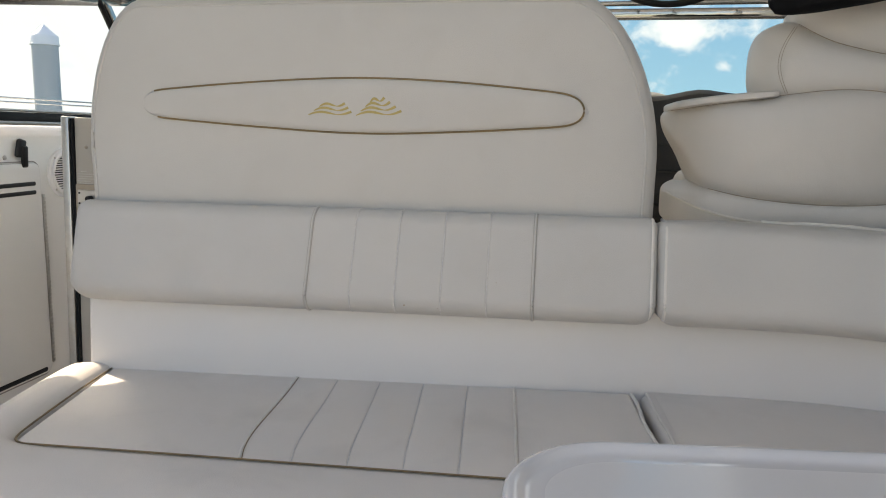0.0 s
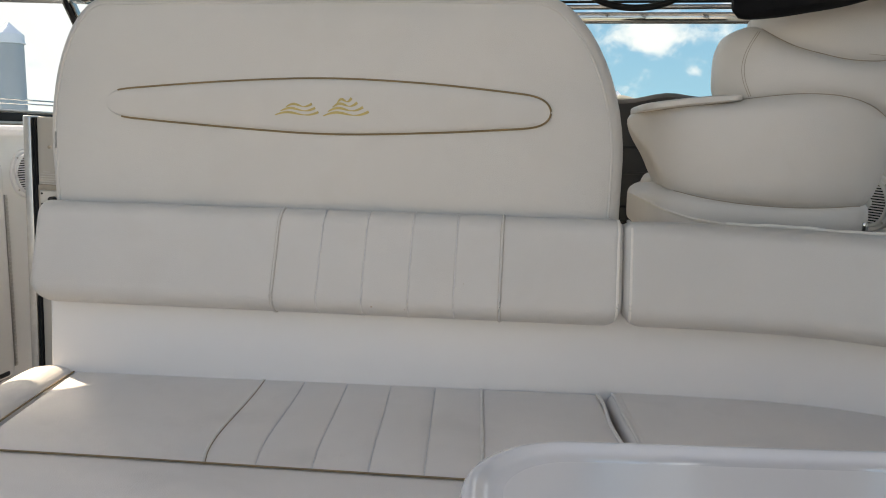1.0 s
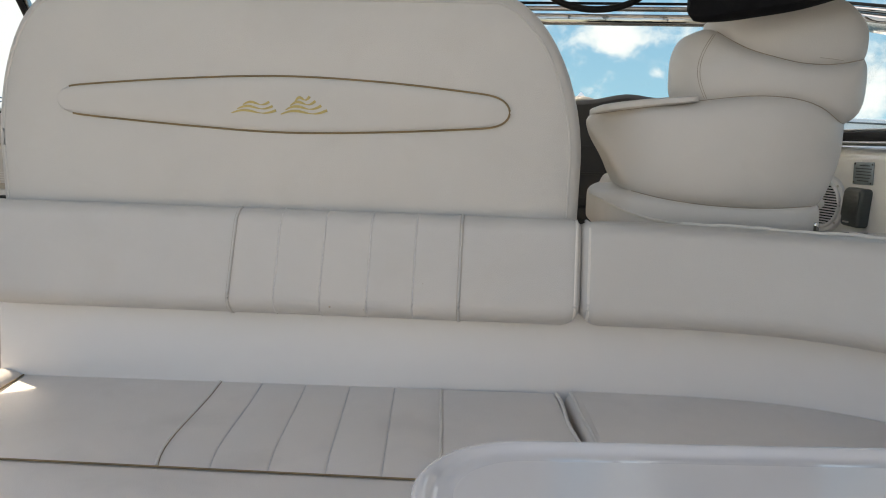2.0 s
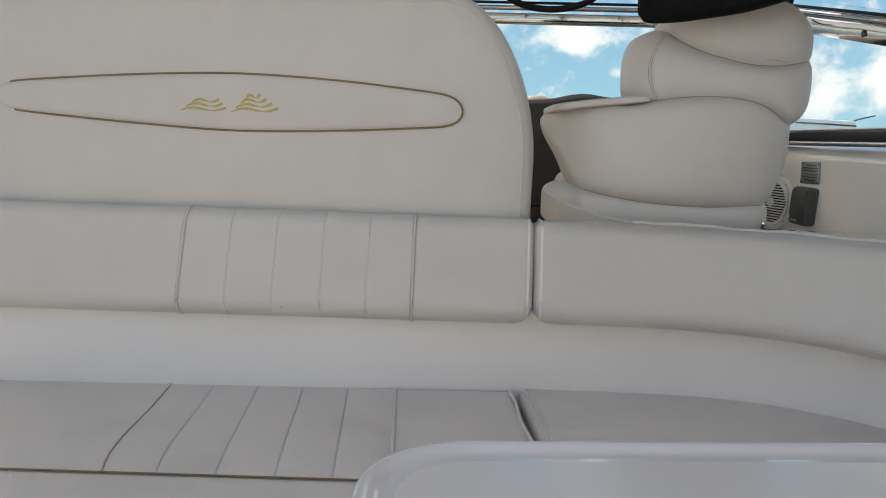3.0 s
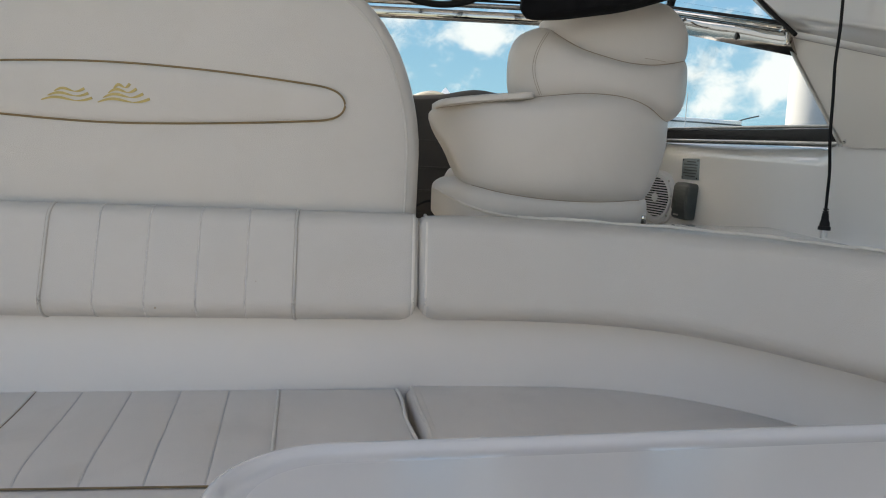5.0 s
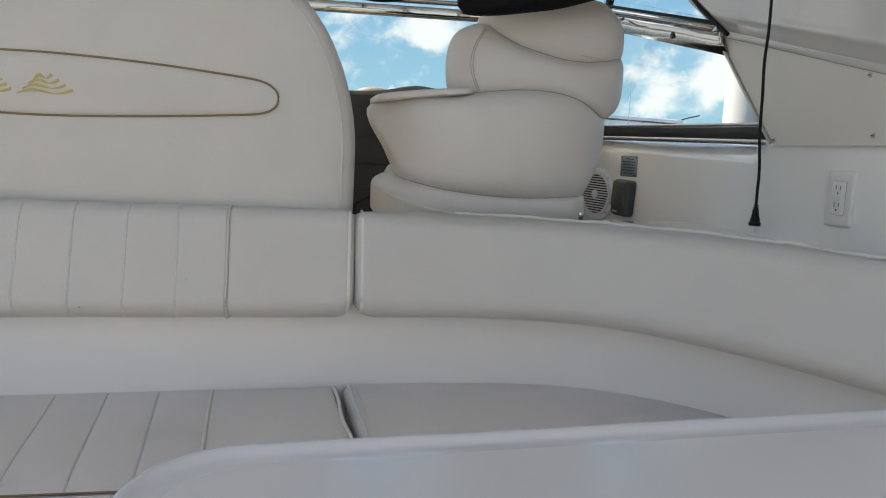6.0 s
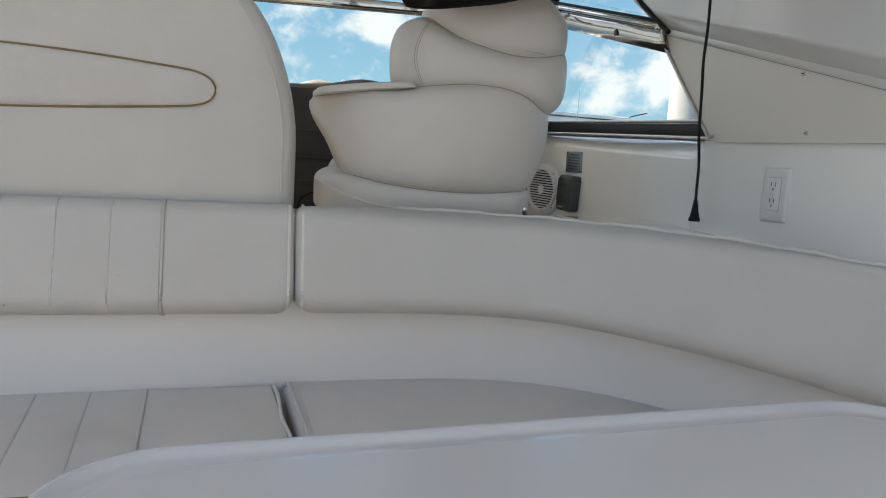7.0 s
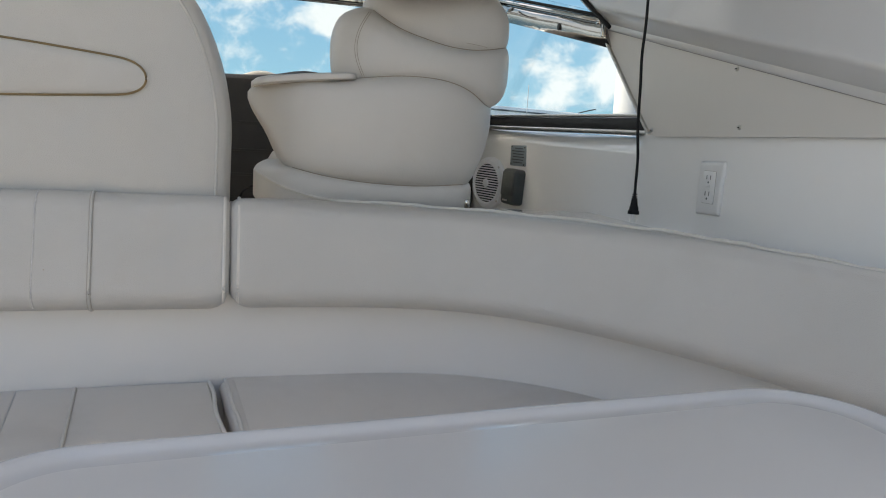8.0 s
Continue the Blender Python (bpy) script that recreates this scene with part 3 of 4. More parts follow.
top_line = [offset_path(BPATH, -depth_at(i) + 0.004)[i] for i in range(len(BPATH))]
LEDGE = [p for p in top_line if p[0] > 1.12]
solo("trim_side_ledge", run(LEDGE, [(-0.16, 0.70), (0.0, 0.70), (0.0, 0.79), (-0.16, 0.79)], 0.002), GEL, "white ledge between bolster and side wall", "trim", "structure")
pip = [(x, y, 0.8400 + 0.0013 * math.sin(i * 0.9) + 0.0009 * math.sin(i * 2.3)) for i, (x, y) in enumerate(top_line) if i >= 11]
under(bol2, part("piping", tube(bmesh.new(), pip, 0.0038, 8), PIPING, None, "loose wavy piping along the top"))

# smooth panel between bolster and seat
LPATH = catmull([(-0.715, 1.245, 0), (-0.3, 1.248, 0), (0.1, 1.253, 0), (0.5, 1.263, 0), (0.7, 1.268, 0), (0.846, 1.264, 0), (0.984, 1.236, 0), (1.119, 1.163, 0),
                 (1.227, 1.062, 0), (1.305, 0.93, 0), (1.36, 0.76, 0), (1.395, 0.5, 0), (1.405, 0.0, 0), (1.405, -0.5, 0)], 6)
SEC3 = rounded([(-0.05, 0.33), (0.004, 0.33), (0.0, 0.47), (-0.012, 0.66), (-0.05, 0.66)], [0.004, 0.004, 0.05, 0.01, 0.004], 5)
lower = solo("lower_back_panel", run(LPATH, SEC3, 0.012), VINYL_WHITE, "smooth white curved panel between bolster and seat", "panel")

# seat cushion with channels, border roll and brown piping
seat = thing("seat_cushion", "greyed cream vinyl seat cushion with stitched channels and brown piping", "seat cushion", (-0.2, 1.0, 0.36), "bench seat cushions")
XB = [-0.230, -0.138, -0.044, 0.050, 0.144, 0.2415]
XF = [-0.187, -0.098, -0.003, 0.091, 0.182, 0.2765]


BOW = [0.012, 0.008, 0.004, 0.002, 0.0, 0.0]


def bend(i, v):
    """How far seam i swings to port before it meets the front border."""
    return -BOW[i] * v ** 3 * (1 - v) / 0.1055


def quad_pad(b0, f0, b1, f1, edge, sides=(1, 1, 0, 1), yb=1.252, yf0=0.862, yf1=0.862, nu=4, puff=0.0, seams=(5, 5)):
    def P(u, v):
        xb, xf = b0 + (b1 - b0) * u, f0 + (f1 - f0) * u
        y = yb + (yf0 + (yf1 - yf0) * u - yb) * v
        return (xb + (xf - xb) * v + bend(seams[0], v) * (1 - u) + bend(seams[1], v) * u, y, seat_z(y))
    return pad(P, abs(f1 - f0), abs(yb - yf0), nu, 10, edge, 0.10, puff, sides)


def yf(x):
    return 0.852 + (x + 0.6) * 0.036


under(seat, part("end_panel", quad_pad(-0.668, -0.600, XB[0] - 0.0006, XF[0] - 0.0006, 0.004, yf0=yf(-0.6), yf1=yf(XF[0]), nu=8, puff=0.004, seams=(5, 0)), VINYL_SEAT))
for i in range(5):
    under(seat, part("channel", quad_pad(XB[i] + 0.0003, XF[i] + 0.0003, XB[i + 1] - 0.0003, XF[i + 1] - 0.0003, 0.0032, yf0=yf(XF[i]), yf1=yf(XF[i + 1]), puff=0.004, seams=(i, i + 1)), VINYL_SEAT))
under(seat, part("end_panel", quad_pad(XB[5] + 0.0006, XF[5] + 0.0006, 0.475, 0.528, 0.006, yf0=yf(XF[5]), yf1=yf(0.54), nu=6, puff=0.003), VINYL_SEAT))
for i in (0, 5):
    under(seat, part("piping", tube(bmesh.new(), [(XB[i] + (XF[i] - XB[i]) * k / 12 + bend(i, k / 12), 1.25 + (yf(XF[i]) - 1.25) * k / 12, seat_z(1.25 + (yf(XF[i]) - 1.25) * k / 12) + 0.0004) for k in range(13)], 0.0030, 10), PIPING, None, "raised cream piping"))
under(seat, part("dark_seam", tube(bmesh.new(), [(XB[0] + 0.0036 + (XF[0] - XB[0]) * k / 12 + bend(0, k / 12), 1.25 + (yf(XF[0]) - 1.25) * k / 12, seat_z(1.25 + (yf(XF[0]) - 1.25) * k / 12) + 0.0006) for k in range(13)], 0.0009, 6), BROWN, None, "thin dark brown seam"))
under(seat, part("piping", tube(bmesh.new(), [(0.477 + 0.050 * k / 14 + 0.0025 * math.sin(k * 0.9), 1.25 - 0.365 * k / 14, seat_z(1.25 - 0.365 * k / 14) + 0.001) for k in range(15)], 0.0036, 8), PIPING, None, "puckered piping"))
# light thread in the channel grooves, seat and bolster
THREAD = material("grey_thread", (0.58, 0.57, 0.56), 0.6, var=0.12, scale=200)
for i in range(1, 5):
    line = []
    for k in range(27):
        f = k / 26
        y = 1.248 + (yf(XF[i]) - 1.248) * f
        line.append((XB[i] + (XF[i] - XB[i]) * f + bend(i, f) + 0.0006 * math.sin(k * 2.1), y, seat_z(y) - 0.0012 + 0.0005 * math.sin(k * 1.7)))
    under(seat, part("channel_thread", tube(bmesh.new(), line, 0.0011, 6), THREAD))
    under(bol, part("channel_thread", tube(bmesh.new(), [(CH[i] + 0.0004 * math.sin(j * 1.9), 1.30 - o + 0.0012, z) for j, (o, z) in enumerate(front)], 0.0010, 6), THREAD))
# border roll
ROLL = catmull([(-0.672, 1.262, 0), (-0.652, 1.10, 0), (-0.628, 0.95, 0), (-0.612, 0.875, 0), (-0.590, 0.852, 0), (-0.54, 0.851, 0), (-0.4, 0.857, 0), (-0.1, 0.868, 0), (0.2, 0.879, 0), (0.528, 0.890, 0)], 8)


def border():
    bm = bmesh.new()
    rings = []
    n = len(ROLL)
    for i, p in enumerate(ROLL):
        d = (ROLL[min(i + 1, n - 1)] - ROLL[max(i - 1, 0)]).normalized()
        out = Vector((d.y, -d.x))
        z = seat_z(p.y)
        k = min(1, max(0, (p.x + 0.62) / 0.10))
        w = 0.135 + 0.10 * k
        q = 0.017 * (1 - k) * min(1.0, max(0.25, (1.285 - p.y) / 0.06))
        prof = [(0.0, -0.006), (0.003, -0.002), (0.010, 0.0005 + q * 0.40), (0.022, 0.0012 + q * 0.72), (0.038, 0.0018 + q * 0.92), (0.058, 0.002 + q), (w * 0.58, -0.001 + q), (w * 0.72, -0.007 + q * 0.85),
                (w * 0.84, -0.019 + q * 0.5), (w * 0.94, -0.042), (w, -0.085), (w, -0.19), (0.0, -0.19)]
        rings.append([(p.x + out.x * a, p.y + out.y * a, z + h) for a, h in prof])
    bridge(bm, rings)
    return bm


under(seat, part("border_roll", border(), VINYL_SEAT))
under(seat, part("border_piping", tube(bmesh.new(), [(p.x, p.y, seat_z(p.y) + 0.0004) for p in ROLL], 0.0019, 8), BROWN, None, "thin brown piping"))

# corner seat cushion
seat2 = thing("seat_cushion", "greyed cream vinyl corner seat cushion with cream piping", "seat cushion", (0.9, 0.9, 0.36), "bench seat cushions")
inner = catmull([(0.564, 0.86, 0), (0.75, 0.83, 0), (0.90, 0.76, 0), (0.97, 0.65, 0), (1.0, 0.5, 0), (1.01, 0.3, 0), (1.01, 0.0, 0), (1.01, -0.5, 0)], 8)
LP = [p for p in LPATH if p.x > 0.504]
LP = [Vector((0.504, 1.262, 0))] + LP


def along(path, u):
    f = u * (len(path) - 1)
    i = min(int(f), len(path) - 2)
    return path[i].lerp(path[i + 1], f - i)


def corner_seat(u, v):
    p = along(LP, u).lerp(along(inner, u), v)
    return (p.x, p.y, 0.484 - 0.033 * v)


under(seat2, part("cushion", pad(corner_seat, 2.2, 0.42, 60, 10, 0.012, 0.13, 0.004, (1, 1, 0, 1)), VINYL_SEAT))
under(seat2, part("piping", tube(bmesh.new(), [(0.506 + 0.058 * k / 14 + 0.0012 * math.sin(k * 1.3), 1.25 - 0.385 * k / 14, corner_seat(0, k / 14)[2] + 0.001) for k in range(15)], 0.0036, 8), PIPING))

under(seat2, part("side_boxing", tube(bmesh.new(), [(0.515 + 0.052 * k / 14, 1.25 - 0.385 * k / 14, corner_seat(0, k / 14)[2] - 0.019) for k in range(15)], 0.020, 16), VINYL_SEAT, None, "rounded side of the cushion"))

# ---- table ----
TOUT = rounded([(0.330, -0.10), (1.250, -0.05), (1.226, 0.562), (0.288, 0.462)], [0.10, 0.10, 0.115, 0.112], 14)
table = thing("table", "glossy white table with a raised rounded rim", "table", (0.75, 0.2, 0.0))
rim = [(0.016, -0.055), (0.003, -0.048), (0.0, -0.034), (0.0, -0.016), (0.0018, -0.006), (0.0055, -0.0012), (0.009, 0.0), (0.0125, -0.0006), (0.0155, -0.0022), (0.0180, -0.0040),
       (0.0203, -0.0055), (0.0226, -0.0065), (0.0255, -0.0072), (0.029, -0.0076), (0.033, -0.0078), (0.038, -0.00785), (0.038, -0.050)]
under(table, part("rim", ring_solid(TOUT, rim, lambda u, v, h: (u, v, 0.700 + h), 0.06), TABLE_RIM, None, "polished raised white rim"))
top = [(0.038, -0.045), (0.038, -0.00785), (0.044, -0.00785), (0.09, -0.00785), (0.2, -0.00785)]
under(table, part("tabletop", ring_solid(TOUT, top, lambda u, v, h: (u, v, 0.700 + h), 0.06), TABLE, None, "glossy white tabletop with fine scratches"))
under(table, part("pedestal", tube(bmesh.new(), [(0.76, 0.2, 0.0), (0.76, 0.2, 0.645)], 0.04, 24), CHROME, None, "polished metal leg"))
under(table, part("foot_plate", disc((0.76, 0.2, 0.0), (0, 0, 1), 0.11, 0.012), CHROME))

# ---- helm seat ----
helm = thing("helm_seat", "cream vinyl helm seat with wrapped shell and stacked headrest rolls", "helm seat", (0.83, 1.7, 0.0))
SHELL = ([(0.543, 1.044, 1.030), (0.550, 1.053, 1.012), (0.560, 1.063, 0.994), (0.588, 1.067, 0.950), (0.606, 1.072, 0.912), (0.624, 1.076, 0.884), (0.660, 1.081, 0.868),
          (0.726, 1.080, 0.858), (0.800, 1.091, 0.850), (0.874, 1.102, 0.846), (0.953, 1.105, 0.845), (1.007, 1.099, 0.846), (1.040, 1.089, 0.850), (1.062, 1.079, 0.866),
          (1.080, 1.071, 0.898), (1.098, 1.067, 0.935), (1.116, 1.056, 0.985), (1.127, 1.046, 1.020)], 1.60, 0.03, 0.14, 6.0, 4)
LOW_ROLL = ([(0.727, 1.175, 1.136), (0.732, 1.200, 1.106), (0.745, 1.228, 1.081), (0.768, 1.243, 1.061), (0.798, 1.250, 1.067), (0.825, 1.236, 1.072), (0.874, 1.211, 1.079),
             (0.922, 1.196, 1.082), (0.981, 1.182, 1.079), (1.041, 1.180, 1.064), (1.087, 1.188, 1.041), (1.112, 1.197, 1.044), (1.132, 1.197, 1.056), (1.148, 1.190, 1.080),
             (1.158, 1.165, 1.121)], 1.595, 0.02, 0.118, 3.0, 5)
UP_ROLL = ([(0.799, 1.266, 1.250), (0.812, 1.276, 1.214), (0.863, 1.290, 1.188), (0.922, 1.303, 1.169), (0.981, 1.312, 1.156), (1.041, 1.318, 1.153), (1.078, 1.315, 1.160),
            (1.107, 1.295, 1.165), (1.138, 1.264, 1.180), (1.147, 1.245, 1.192), (1.151, 1.232, 1.206)], 1.59, 0.02, 0.108, 2.8, 5)
SKIRT = ([(0.562, 0.862, 0.80), (0.572, 0.872, 0.79), (0.60, 0.884, 0.785), (0.640, 0.891, 0.785), (0.715, 0.881, 0.785), (0.813, 0.872, 0.785), (0.912, 0.868, 0.785),
          (1.050, 0.870, 0.785), (1.076, 0.864, 0.785), (1.086, 0.850, 0.795)], 1.70, 0.0, 0.225, 4.5, 10)
for nm, spec in (("shell", SHELL), ("lower_roll", LOW_ROLL), ("upper_roll", UP_ROLL), ("skirt", SKIRT)):
    under(helm, part(nm, stuffed(spec), HELM_VINYL))
for lo_p, up_p, xa, xb in ((SHELL, LOW_ROLL, 0.742, 1.112), (LOW_ROLL, UP_ROLL, 0.812, 1.14), (SKIRT, SHELL, 0.64, 1.035)):
    line = crease(lo_p, up_p, xa, xb)
    line = [line[0]] + [tuple((line[i - 1][k] + line[i][k] + line[i + 1][k]) / 3 for k in range(3)) for i in range(1, len(line) - 1)] + [line[-1]]
    under(helm, part("seam", tube(bmesh.new(), [(x, y - 0.001, z) for x, y, z in line], 0.0013, 6), TAUPE, None, "thin taupe seam"))
# double stitching over the end of the lower roll
for dx in (0.046, 0.0505):
    line = []
    for i in range(25):
        z = 1.092 + 0.140 * i / 24
        x = 0.722 + dx + 0.030 * ((z - 1.155) / 0.078) ** 2
        y = near_y(LOW_ROLL, x, z)
        if y:
            line.append((x, y - 0.0002, z))
    under(helm, part("stitching", tube(bmesh.new(), line, 0.0006, 6), TAUPE, None, "row of taupe stitches"))
ARM = ([(0.550, 1.066, 1.054), (0.562, 1.073, 1.055), (0.621, 1.083, 1.064), (0.687, 1.091, 1.072), (0.732, 1.095, 1.077), (0.770, 1.097, 1.082), (0.782, 1.094, 1.084)], 1.610, 0.0, 0.14, 6, 12)
under(helm, part("arm_pad", stuffed(ARM), HELM_VINYL))
line = [(x, y - 0.001, z) for x, y, z in crease(SHELL, ARM, 0.556, 0.742, 24)]
under(helm, part("seam", tube(bmesh.new(), line, 0.0013, 6), TAUPE, None, "thin taupe seam"))
line = []
for i in range(30):
    x = 0.566 + 0.20 * i / 29
    z = interp([(0.55, 0.868), (0.581, 0.857), (0.621, 0.841), (0.673, 0.825), (0.738, 0.815), (0.78, 0.812)], x)[0]
    y = near_y(SKIRT, x, z)
    if y:
        line.append((x, y - 0.001, z))
under(helm, part("skirt_piping", tube(bmesh.new(), line, 0.003, 8), PIPING))
# a short crease in the upper roll
line = []
for i in range(12):
    x = 1.02 + 0.055 * i / 11
    z = 1.183 - 0.004 * i / 11
    line.append((x, near_y(UP_ROLL, x, z) - 0.0002, z))
under(helm, part("wrinkle", tube(bmesh.new(), line, 0.0005, 6), TAUPE, None, "short wrinkle in the vinyl"))
under(helm, part("slide_cover", pillow([(0.600, 0.885, 0.84), (0.614, 0.905, 0.84), (0.64, 0.912, 0.84), (0.70, 0.912, 0.84)], 1.80, 0, 0.07, 3), HELM_VINYL))
under(helm, part("seat_box", box((0.60, 1.56, 0.0), (1.06, 1.86, 0.79), 0.02), GEL, None, "white moulded box base"))

under(helm, part("bracket", box((1.040, 1.490, 0.806), (1.052, 1.502, 0.826), 0.002), CHROME, None, "small metal bracket"))
solo("loose_wire", tube(bmesh.new(), catmull([(1.19, 1.66, 0.789), (1.22, 1.54, 0.790), (1.28, 1.44, 0.789), (1.35, 1.35, 0.790), (1.40, 1.28, 0.789)], 6), 0.003, 8), PIPING, "thin cream cord lying on the corner shelf", "cord")


def mark(x, z, r):
    """A small dark speck on the face of the pleated bolster."""
    o = 0.116 - (z - 0.63) / 0.22 * 0.056
    under(bol, part("speck", disc((x, 1.30 - o + 0.0004, z), (0, -1, 0), r, 0.0006, 10, 0.0002), TAUPE, None, "small dark speck"))


mark(0.203, 0.710, 0.0013)
mark(0.020, 0.658, 0.0022)
mark(0.088, 0.655, 0.0010)


# the upholstery has settled: the seat sinks towards its port back corner, the bolsters sag
def settle(ob, shift):
    """Move every point of a thing's parts by shift(x, y, z), in world metres."""
    for child in ob.children_recursive:
        if child.type != "MESH":
            continue
        for v in child.data.vertices:
            v.co += Vector(shift(*v.co))


def seat_sag(x, y, z):
    return (0, 0, -max(0.002, 0.0138 - 0.0205 * x) * min(1.0, max(0.0, (y - 0.86) / 0.39)))


def bolster_sag(x, y, z):
    k = min(1.0, max(0.0, (z - 0.63) / 0.21))
    low = min(0.011, max(0.0, 0.003 - (x - 0.2) * 0.0095))
    lean = max(0.0, min((x + 0.45) / 0.268, (0.275 - x) / 0.457)) * 0.009 * k ** 3
    end = max(0.0, (x - 0.474) / 0.028, (-0.690 - x) / 0.032)
    lift = 0.011 * min(1.2, end) ** 2 * max(0.0, 1 - k * 2.2)
    return (lean, 0, lift - (0.007 * k + low * (1 - k)))


def corner_sag(x, y, z):
    k = min(1.0, max(0.0, (z - 0.63) / 0.21))
    lift = 0.009 * min(1.2, max(0.0, (0.555 - x) / 0.030)) ** 2 * max(0.0, 1 - k * 2.2)
    drop = interp([(0.50, 0.007), (0.60, 0.009), (0.75, 0.014), (1.0, 0.016), (1.2, 0.013), (1.4, 0.010)], min(1.4, max(0.5, x)))[0]
    return (0, 0, lift - drop * k)


settle(seat, seat_sag)
settle(bol, bolster_sag)
settle(bol2, corner_sag)

# ---- starboard fittings ----
def speaker(x, y, z, side, r=0.088, turn=0.0):
    sp = thing("speaker", "round white marine speaker with slotted grille", "speaker", (x, y, z), "cockpit speakers")
    ax = (-side, 0, 0)
    under(sp, part("flange", disc((x + side * 0.006, y, z), ax, r, 0.0155, 40, 0.007), PLASTIC_W))
    under(sp, part("cone", disc((x - side * 0.0095, y, z), ax, r * 0.74, 0.0015, 32, 0.0005), BLACK))
    for i in range(-7, 8):
        zz = i * r * 0.094
        hw = math.sqrt(max(0, (r * 0.72) ** 2 - zz * zz))
        under(sp, part("grille_bar", box((min(x - side * 0.010, x - side * 0.016), y - hw, z + zz - r * 0.022), (max(x - side * 0.010, x - side * 0.016), y + hw, z + zz + r * 0.022), 0.001, 1), PLASTIC_W))
    under(sp, part("hub", disc((x - side * 0.015, y, z), ax, r * 0.16, 0.004, 20, 0.002), PLASTIC_W))
    under(sp, part("rim", tube(bmesh.new(), [(x - side * 0.012, y + r * 0.80 * math.cos(a * math.pi / 20), z + r * 0.80 * math.sin(a * math.pi / 20)) for a in range(40)], r * 0.07, 8, True), PLASTIC_W))
    for k in range(4):
        a = math.pi / 4 + k * math.pi / 2
        under(sp, part("screw", disc((x - side * 0.0095, y + r * 0.91 * math.cos(a), z + r * 0.91 * math.sin(a)), ax, 0.004, 0.002, 10, 0.0008), BRUSHED))
    sp.rotation_euler.z = radians(turn)
    return sp


speaker(1.362, 2.262, 0.815, 1, 0.089, 19.0)
speaker(-1.5, 2.245, 0.828, -1)

BX, BY = 1.397, 2.124
box_sp = thing("remote_control", "dark grey rounded plastic box on the side wall", "plastic box", (BX, BY, 0.76))
out = rounded([(BY - 0.059, 0.758), (BY + 0.030, 0.760), (BY + 0.020, 0.875), (BY - 0.069, 0.873)], 0.013, 6)
under(box_sp, part("body", ring_solid(out, [(0.003, -0.01), (0, 0.0), (0, 0.022), (0.003, 0.028), (0.009, 0.031), (0.012, 0.0315)], lambda u, v, h: (BX - h, u, v), 0.01), GREY_PLASTIC))
out = rounded([(BY - 0.053, 0.787), (BY + 0.022, 0.787), (BY + 0.014, 0.866), (BY - 0.061, 0.866)], 0.008, 6)
under(box_sp, part("face", ring_solid(out, [(0, 0.030), (0.0, 0.033), (0.003, 0.0345)], lambda u, v, h: (BX - h, u, v)), GREY_PLASTIC))
for i in range(7):
    under(box_sp, part("rib", box((BX - 0.0358, BY - 0.050 - i * 0.0009, 0.797 + i * 0.009), (BX - 0.0335, BY + 0.016 - i * 0.0009, 0.7995 + i * 0.009), 0.0006, 1), GREY_PLASTIC))
under(box_sp, part("mark", box((BX - 0.0335, BY - 0.020, 0.770), (BX - 0.0312, BY + 0.008, 0.775), 0.0004, 1), PALE, None, "pale printed bar"))
box_sp.rotation_euler.z = radians(10)

PX, PY = 1.403, 2.110
pl = thing("data_plate", "small blue-grey metal plate with engraved lines", "plate", (PX, PY, 0.92))
out = rounded([(PY - 0.050, 0.885), (PY + 0.048, 0.883), (PY + 0.050, 0.949), (PY - 0.046, 0.952)], 0.004, 4)
under(pl, part("plate", ring_solid(out, [(0, -0.003), (0, 0.002), (0.001, 0.0028)], lambda u, v, h: (PX - h, u, v)), PLATE))
for i, (a, b) in enumerate(((0.02, 0.07), (0.010, 0.088), (0.014, 0.084), (0.010, 0.082), (0.014, 0.088), (0.02, 0.076))):
    under(pl, part("text_bar", box((PX - 0.0034, PY - 0.05 + a, 0.939 - i * 0.009), (PX - 0.0026, PY - 0.05 + b, 0.942 - i * 0.009), 0), INK))
for y in (PY - 0.042, PY + 0.042):
    for z in (0.890, 0.945):
        under(pl, part("rivet", disc((PX - 0.0025, y, z), (-1, 0, 0), 0.003, 0.0015, 10, 0.0006), CHROME))
pl.rotation_euler.z = radians(9)

outlet = thing("power_outlet", "white double power outlet on the side wall", "power outlet", (1.48, 1.15, 0.9))
out = rounded([(1.140, 0.845), (1.222, 0.841), (1.220, 0.954), (1.137, 0.957)], 0.004, 4)
under(outlet, part("cover_plate", ring_solid(out, [(0, 0), (0, 0.003), (0.002, 0.006), (0.006, 0.0072), (0.012, 0.0074)], lambda u, v, h: (1.4825 - h, u, v), 0.002), IVORY))
out = rounded([(1.158, 0.8668), (1.2014, 0.8668), (1.2014, 0.9352), (1.158, 0.9352)], 0.003, 4)
under(outlet, part("gap_line", ring_solid(out, [(0, 0.005), (0, 0.0078), (0.0006, 0.0079)], lambda u, v, h: (1.4825 - h, u, v)), SHADOW_GAP))
out = rounded([(1.1587, 0.8675), (1.2007, 0.8675), (1.2007, 0.9345), (1.1587, 0.9345)], 0.003, 4)
face = under(outlet, part("socket_face", ring_solid(out, [(0, 0.005), (0, 0.009), (0.001, 0.0098)], lambda u, v, h: (1.4825 - h, u, v)), IVORY))
